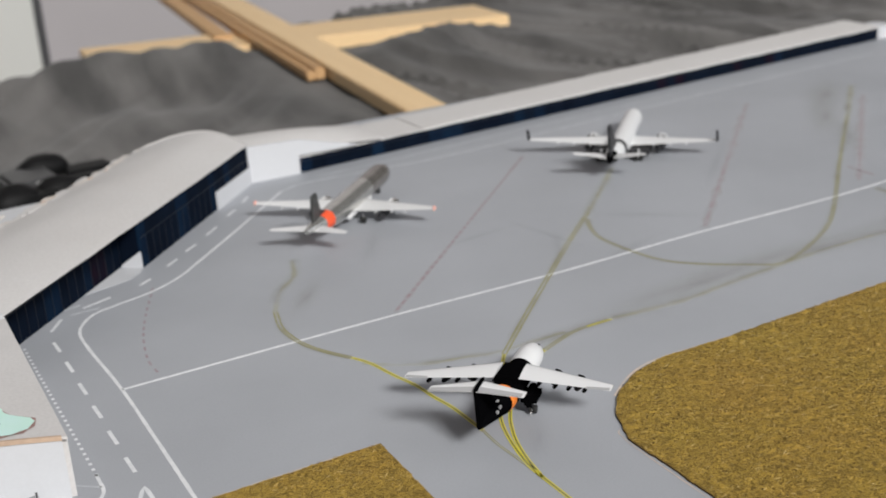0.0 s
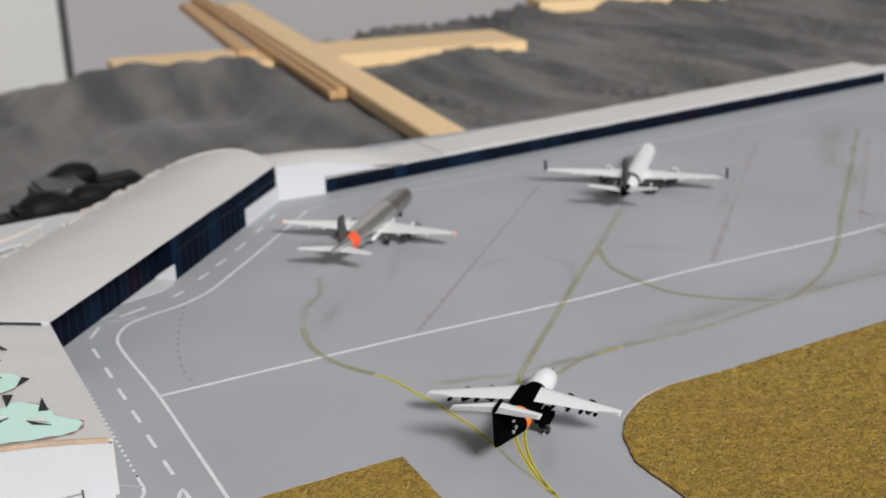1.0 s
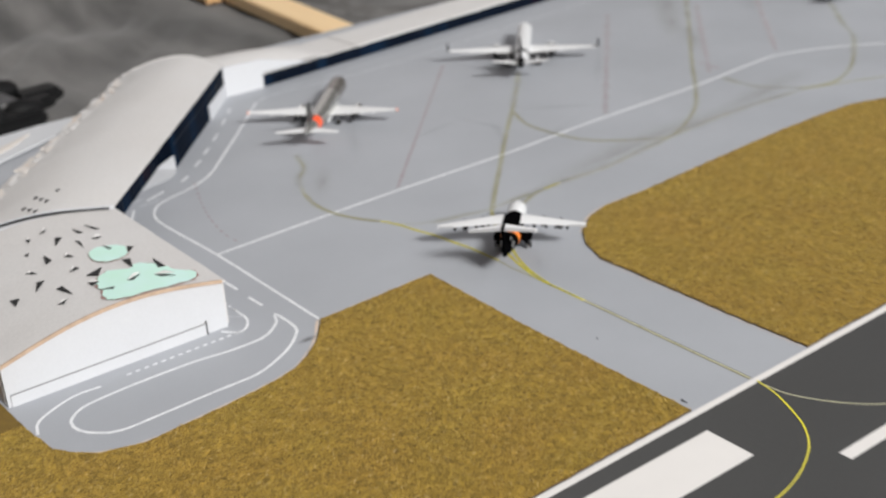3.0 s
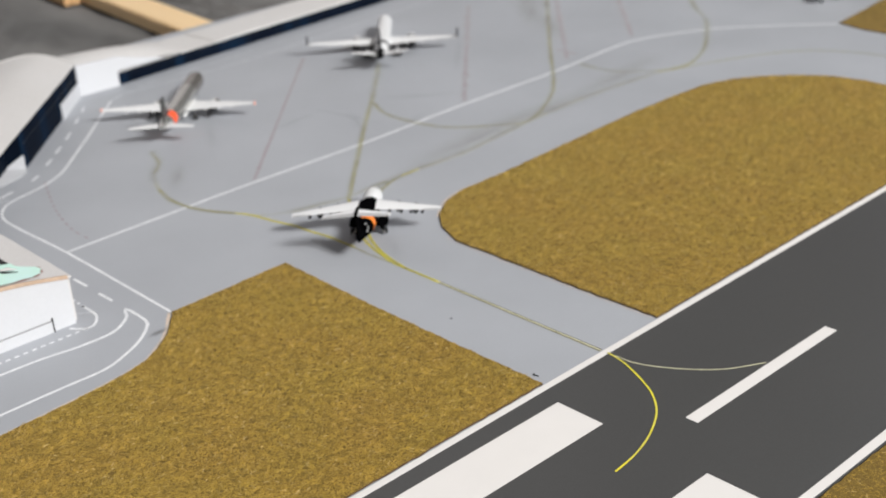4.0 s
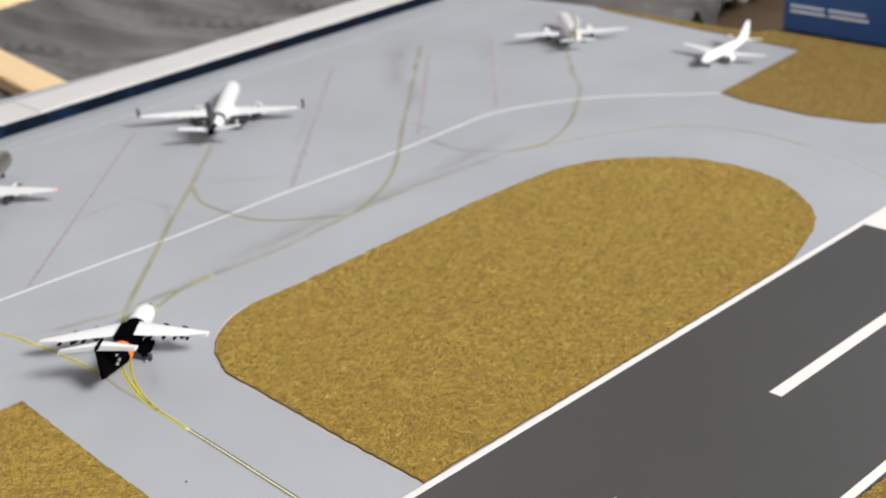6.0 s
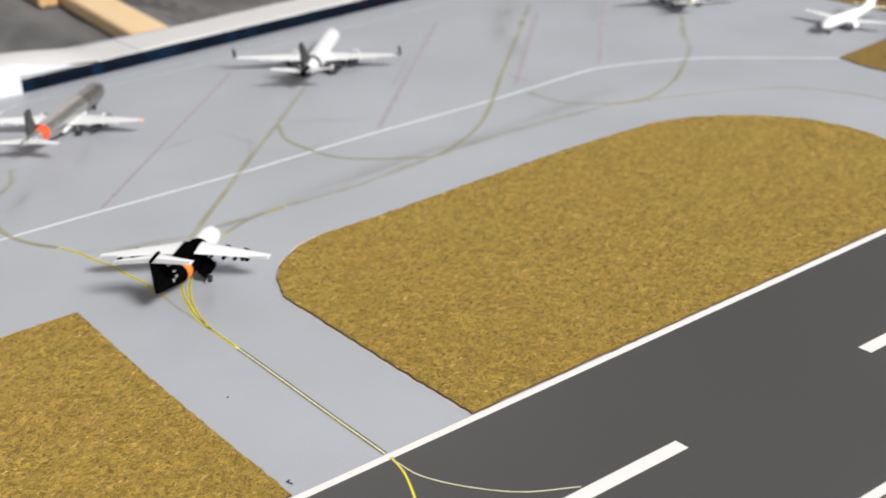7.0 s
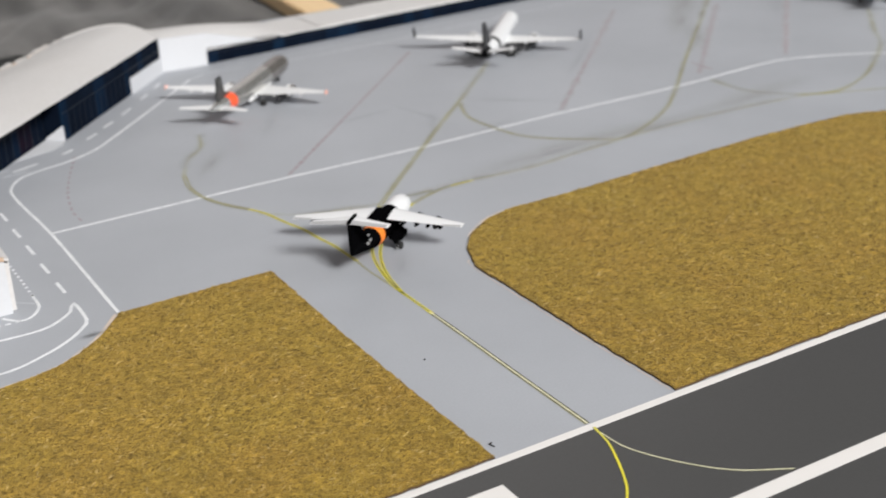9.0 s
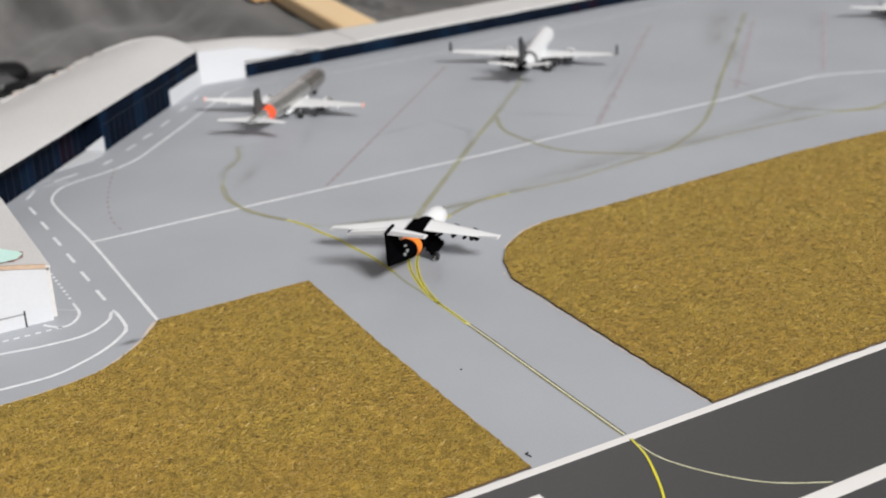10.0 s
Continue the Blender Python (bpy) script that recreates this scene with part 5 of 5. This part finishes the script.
def jetliner(m, label, length, half, tip_x, r, skin, wing_paint, tail_skins, fin_paint, stab_paint, tip_style, engine_paint, fin_height=12.5, stab=(1.2, 2.2), lift=0.0, fin_shift=0.0, stab_half=16.5, engine=(12.0, 1.0, 3.0), fin_root=0.27, group="model aircraft"):
    """A twin-engined low-wing model airliner; the line through the wing tips lies at x = 0."""
    e = empty("model_airliner", m, label, "model airplane", group)
    nose = tip_x
    tail = tip_x - length
    zc = r + 3.4
    prof = [(nose, zc - 0.6, 0.4, 0.4), (nose - 0.02 * length, zc - 0.4, r * 0.5, r * 0.48), (nose - 0.05 * length, zc - 0.15, r * 0.8, r * 0.78), (nose - 0.10 * length, zc, r, r),
            (nose - 0.68 * length, zc, r, r), (nose - 0.82 * length, zc + 0.9, r * 0.8, r * 0.78), (nose - 0.93 * length, zc + 1.7, r * 0.48, r * 0.46), (tail, zc + 2.2, r * 0.2, r * 0.22)]
    cuts = [nose] + [nose - k * length for k, _ in tail_skins] + [tail]
    skins = [skin] + [s for _, s in tail_skins]
    names = ["fuselage"] + ["tail_section"] * len(tail_skins)
    if tail_skins[0][0] < 0.5:
        names[:3] = ["nose_section", "forward_fuselage", "fuselage"]
    for i, s in enumerate(skins):
        part(names[i], tube(section(prof, cuts[i], cuts[i + 1])), s, e)
    part("wing_fairing", bm_box(bmesh.new(), -0.02 * length, nose - 0.33 * length, -r * 0.9, r * 0.9, zc - r - 0.5, zc - r * 0.35, 0.8), wing_paint, e)
    root_x = 0.155 * length + 2
    for s in (1, -1):
        root, tip = (root_x + 2.5, s * r * 0.7, zc - r * 0.62), (3.0, s * half, zc - r * 0.62 + half * 0.075 + lift)
        w = part("wing", aerofoil(root, 0.165 * length, tip, 3.6, 0.10), wing_paint, e)
        p = wing_point(root, tip, 0.33)
        nacelle(e, p[0] + engine[0], p[1], zc - r * 0.62 - engine[1], engine[2], 13.5, engine_paint, tail=1.45, rear=tip_style == "winglet")
        part("pylon", bm_box(bmesh.new(), p[0] - 4, p[0] + 5, p[1] - 0.35, p[1] + 0.35, zc - r * 0.62 - 1.4, p[2] + 0.2), wing_paint, e, smooth=False)
        for t in (0.28, 0.48, 0.66):
            p = wing_point(root, tip, t)
            c = 0.165 * length + (3.6 - 0.165 * length) * t
            bm = tube([(p[0] - c * 0.6, p[2] - 0.6, 0.2, 0.2), (p[0] - c * 0.85, p[2] - 0.7, 0.5, 0.55), (p[0] - c - 1.6, p[2] - 0.4, 0.15, 0.15)], 10, p[1])
            part("flap_fairing", bm, wing_paint, w)
        if tip_style == "winglet":
            bm = fin_shape([(2.9, tip[2] - 0.2), (0.6, tip[2] + 3.4), (-0.9, tip[2] + 5.8), (-2.4, tip[2] + 5.6), (-1.5, tip[2] + 2.2), (-0.8, tip[2] - 0.2)], 0.5)
            bmesh.ops.translate(bm, vec=(0, s * (half + 0.2), 0), verts=bm.verts)
            part("winglet", bm, PAINT_DARK, w, "dark upturned winglet")
        else:
            bm = fin_shape([(2.4, tip[2] - 0.8), (2.7, tip[2] + 0.2), (0.8, tip[2] + 1.3), (-0.6, tip[2] + 1.2), (-0.3, tip[2] - 0.9)], 0.35)
            bmesh.ops.translate(bm, vec=(0, s * half, 0), verts=bm.verts)
            part("wingtip_fence", bm, tip_style, w, "pale orange wingtip fence")
        root, tip = (tail + 0.125 * length, s * 0.8, zc + stab[0]), (tail + 3.0, s * stab_half, zc + stab[1])
        part("tailplane", aerofoil(root, 0.088 * length, tip, 3.2, 0.09), stab_paint, e)
        if tip_style == "winglet":
            gear(e, -5.5, s * 9.0, zc - r * 0.5, 1.7, 1.6, PAINT_WHITE)
            # Dark box added below the wing, from fuselage to engine.
            part("wheel_bay", bm_box(bmesh.new(), -5.0, 9.0, min(s * 2.6, s * 14.5), max(s * 2.6, s * 14.5), zc - r - 1.0, zc - r * 0.7, 0.8), PAINT_DARK, e, "dark box under the wing")
        else:
            gear(e, -0.02 * length + 5, s * 8.0, zc - r * 0.8, 1.5, 0.9)
    top = zc + r + fin_height
    part("fin", fin_shape([(tail + fin_root * length, zc + r * 0.93), (tail + (fin_root - 0.07) * length, zc + r + 1.8), (tail + 5.8 + fin_shift, top), (tail + 0.8 + fin_shift, top), (tail + 2.6 + 0.5 * fin_shift, zc + 2.6), (tail + 0.1 * length, zc + 1.6)], 0.55), fin_paint, e)
    gear(e, nose - 0.13 * length, 0, zc - r * 0.8, 1.2, 0.6)
    for s in (1, -1):
        part("windshield", bm_box(bmesh.new(), nose - 0.048 * length, nose - 0.034 * length, min(s * 0.3, s * 1.8), max(s * 0.3, s * 1.8), zc + r * 0.5, zc + r * 0.62, 0.1), PAINT_DARK, e)
    return e


high_wing_jet(pose(0.0098, 0.1358, 0.0002, -1.2, 0, 44.0))
jetliner(pose(0.1926, 0.3404, 0.0001, 0, 0, 47.6), "white model airliner with dark fin and upturned dark winglets", 99, 45.6, 57, 4.7, PAINT_WHITE, PAINT_WING,
         [(0.70, PAINT_BLACK), (0.745, PAINT_WHITE), (0.88, PAINT_BLACK)], PAINT_DARK, PAINT_WHITE, "winglet", PAINT_WHITE, 13.5, (2.2, 5.4), 0.0, engine=(11.0, 1.9, 3.1))
jetliner(pose(0.0414, 0.3318, 0.0001, 0, 0, 46.2), "silver model airliner with orange tail band and orange wingtips", 98, 41.3, 58, 4.9, PAINT_SILVER, PAINT_WING,
         [(0.06, SKIN_GREY_BROWN), (0.32, PAINT_SILVER), (0.781, PAINT_RED), (0.854, PAINT_SILVER)], PAINT_FIN, PAINT_WHITE, PAINT_TIP, PAINT_SILVER, 10.0, fin_shift=7.0, engine=(9.0, 2.0, 2.6), fin_root=0.22)
jetliner(pose(0.4380, 0.2965, 0.0001, 0, 0, 49.5), "white model airliner with cream tail parked on the far apron", 74, 36.5, 46, 4.5, PAINT_WHITE, PAINT_WING,
         [(0.80, PAINT_CREAM)], PAINT_CREAM, PAINT_WHITE, PAINT_WHITE, PAINT_WHITE, 11.5, (1.2, 1.6), stab_half=11.5)


def small_jet(m):
    e = empty("model_regional_airliner", m, "small white model airliner parked beside the far grass", "model airplane", "model aircraft")
    prof = [(26, 5.6, 0.4, 0.4), (25, 5.8, 1.7, 1.7), (22, 6.2, 2.9, 2.9), (18, 6.5, 3.4, 3.4), (-8, 6.5, 3.4, 3.4), (-18, 7.4, 2.4, 2.2), (-30, 8.6, 0.8, 0.9)]
    part("fuselage", tube(section(prof, 26, -14)), PAINT_WHITE, e)
    part("tail_section", tube(section(prof, -14, -27)), PAINT_WHITE, e)
    for s in (1, -1):
        root, tip = (7, s * 2.0, 5.0), (1.5, s * 28, 6.6)
        part("wing", aerofoil(root, 9, tip, 3, 0.10), PAINT_WING, e)
        nacelle(e, 9.5, s * 8.5, 3.9, 1.9, 8, PAINT_WHITE)
        part("pylon", bm_box(bmesh.new(), 2, 7, s * 8.5 - 0.3, s * 8.5 + 0.3, 4.4, 5.6), PAINT_WING, e, smooth=False)
        part("tailplane", aerofoil((-19, s * 0.6, 8.0), 6, (-24, s * 11.5, 8.7), 2.6, 0.09), PAINT_CREAM, e, "cream tailplane")
        gear(e, -1, s * 4.2, 4.6, 1.2, 0.7)
    part("fin", fin_shape([(-13, 8.9), (-18, 10.6), (-26, 18.5), (-30, 18.5), (-29, 8.8)], 0.5), PAINT_WHITE, e)
    gear(e, 19, 0, 4.4, 1.0, 0.5)
    part("windshield", bm_box(bmesh.new(), 22.6, 23.7, -1.4, 1.4, 7.7, 8.2, 0.1), PAINT_DARK, e)


small_jet(pose(0.4634, 0.1953, 0.0001, 0, 0, 185))

# ---- model carton ----
def carton():
    e = empty("carton", pose(0.538, 0.118, 0.0017), "navy blue printed carton standing on the grass mat", "box")
    box("box_body", 0, 130, -180, 84.5, 0.2, 62, BOX_BLUE, e, bevel=1.2)
    for y0, y1, z in ((54, 79, 13.2), (24, 51, 13.2), (55, 79, 16.6), (26, 52, 16.6)):
        box("print_bar", -0.25, 0.05, y0, y1, z, z + 1.5, BOX_TEXT, e, "white bar of small print")


carton()
# bare metal hook by the mat's corner and a few crumbs on the paper
bm = bmesh.new()
bm_box(bm, -0.25, 0.25, -2.2, 0.2, 0, 0.35, 0.1)
bm_box(bm, -0.25, 1.4, 0.2, 0.7, 0, 0.35, 0.1)
hook = part("wire_scrap", bm, BLACK_PLASTIC, None)
hook.matrix_world = pose(-0.0265, 0.007, 0.0001, 0, 0, 15) @ Matrix.Scale(0.75, 4)
tagged(hook, "tiny dark wire scrap beside the grass mat", "wire")
rng = random.Random(3)
for x, y, s in ((-17.2, 57, 0.4),):
    bm = bmesh.new()
    bmesh.ops.create_icosphere(bm, subdivisions=1, radius=s)
    for v in bm.verts:
        v.co *= rng.uniform(0.6, 1.1)
    c = part("crumb", bm, GREY_PLASTIC, None)
    c.location = (x * MM, y * MM, (0.2 if y > 2 else 0.5) * MM)
    tagged(c, "tiny dark crumb lying on the paper surface", "crumb")
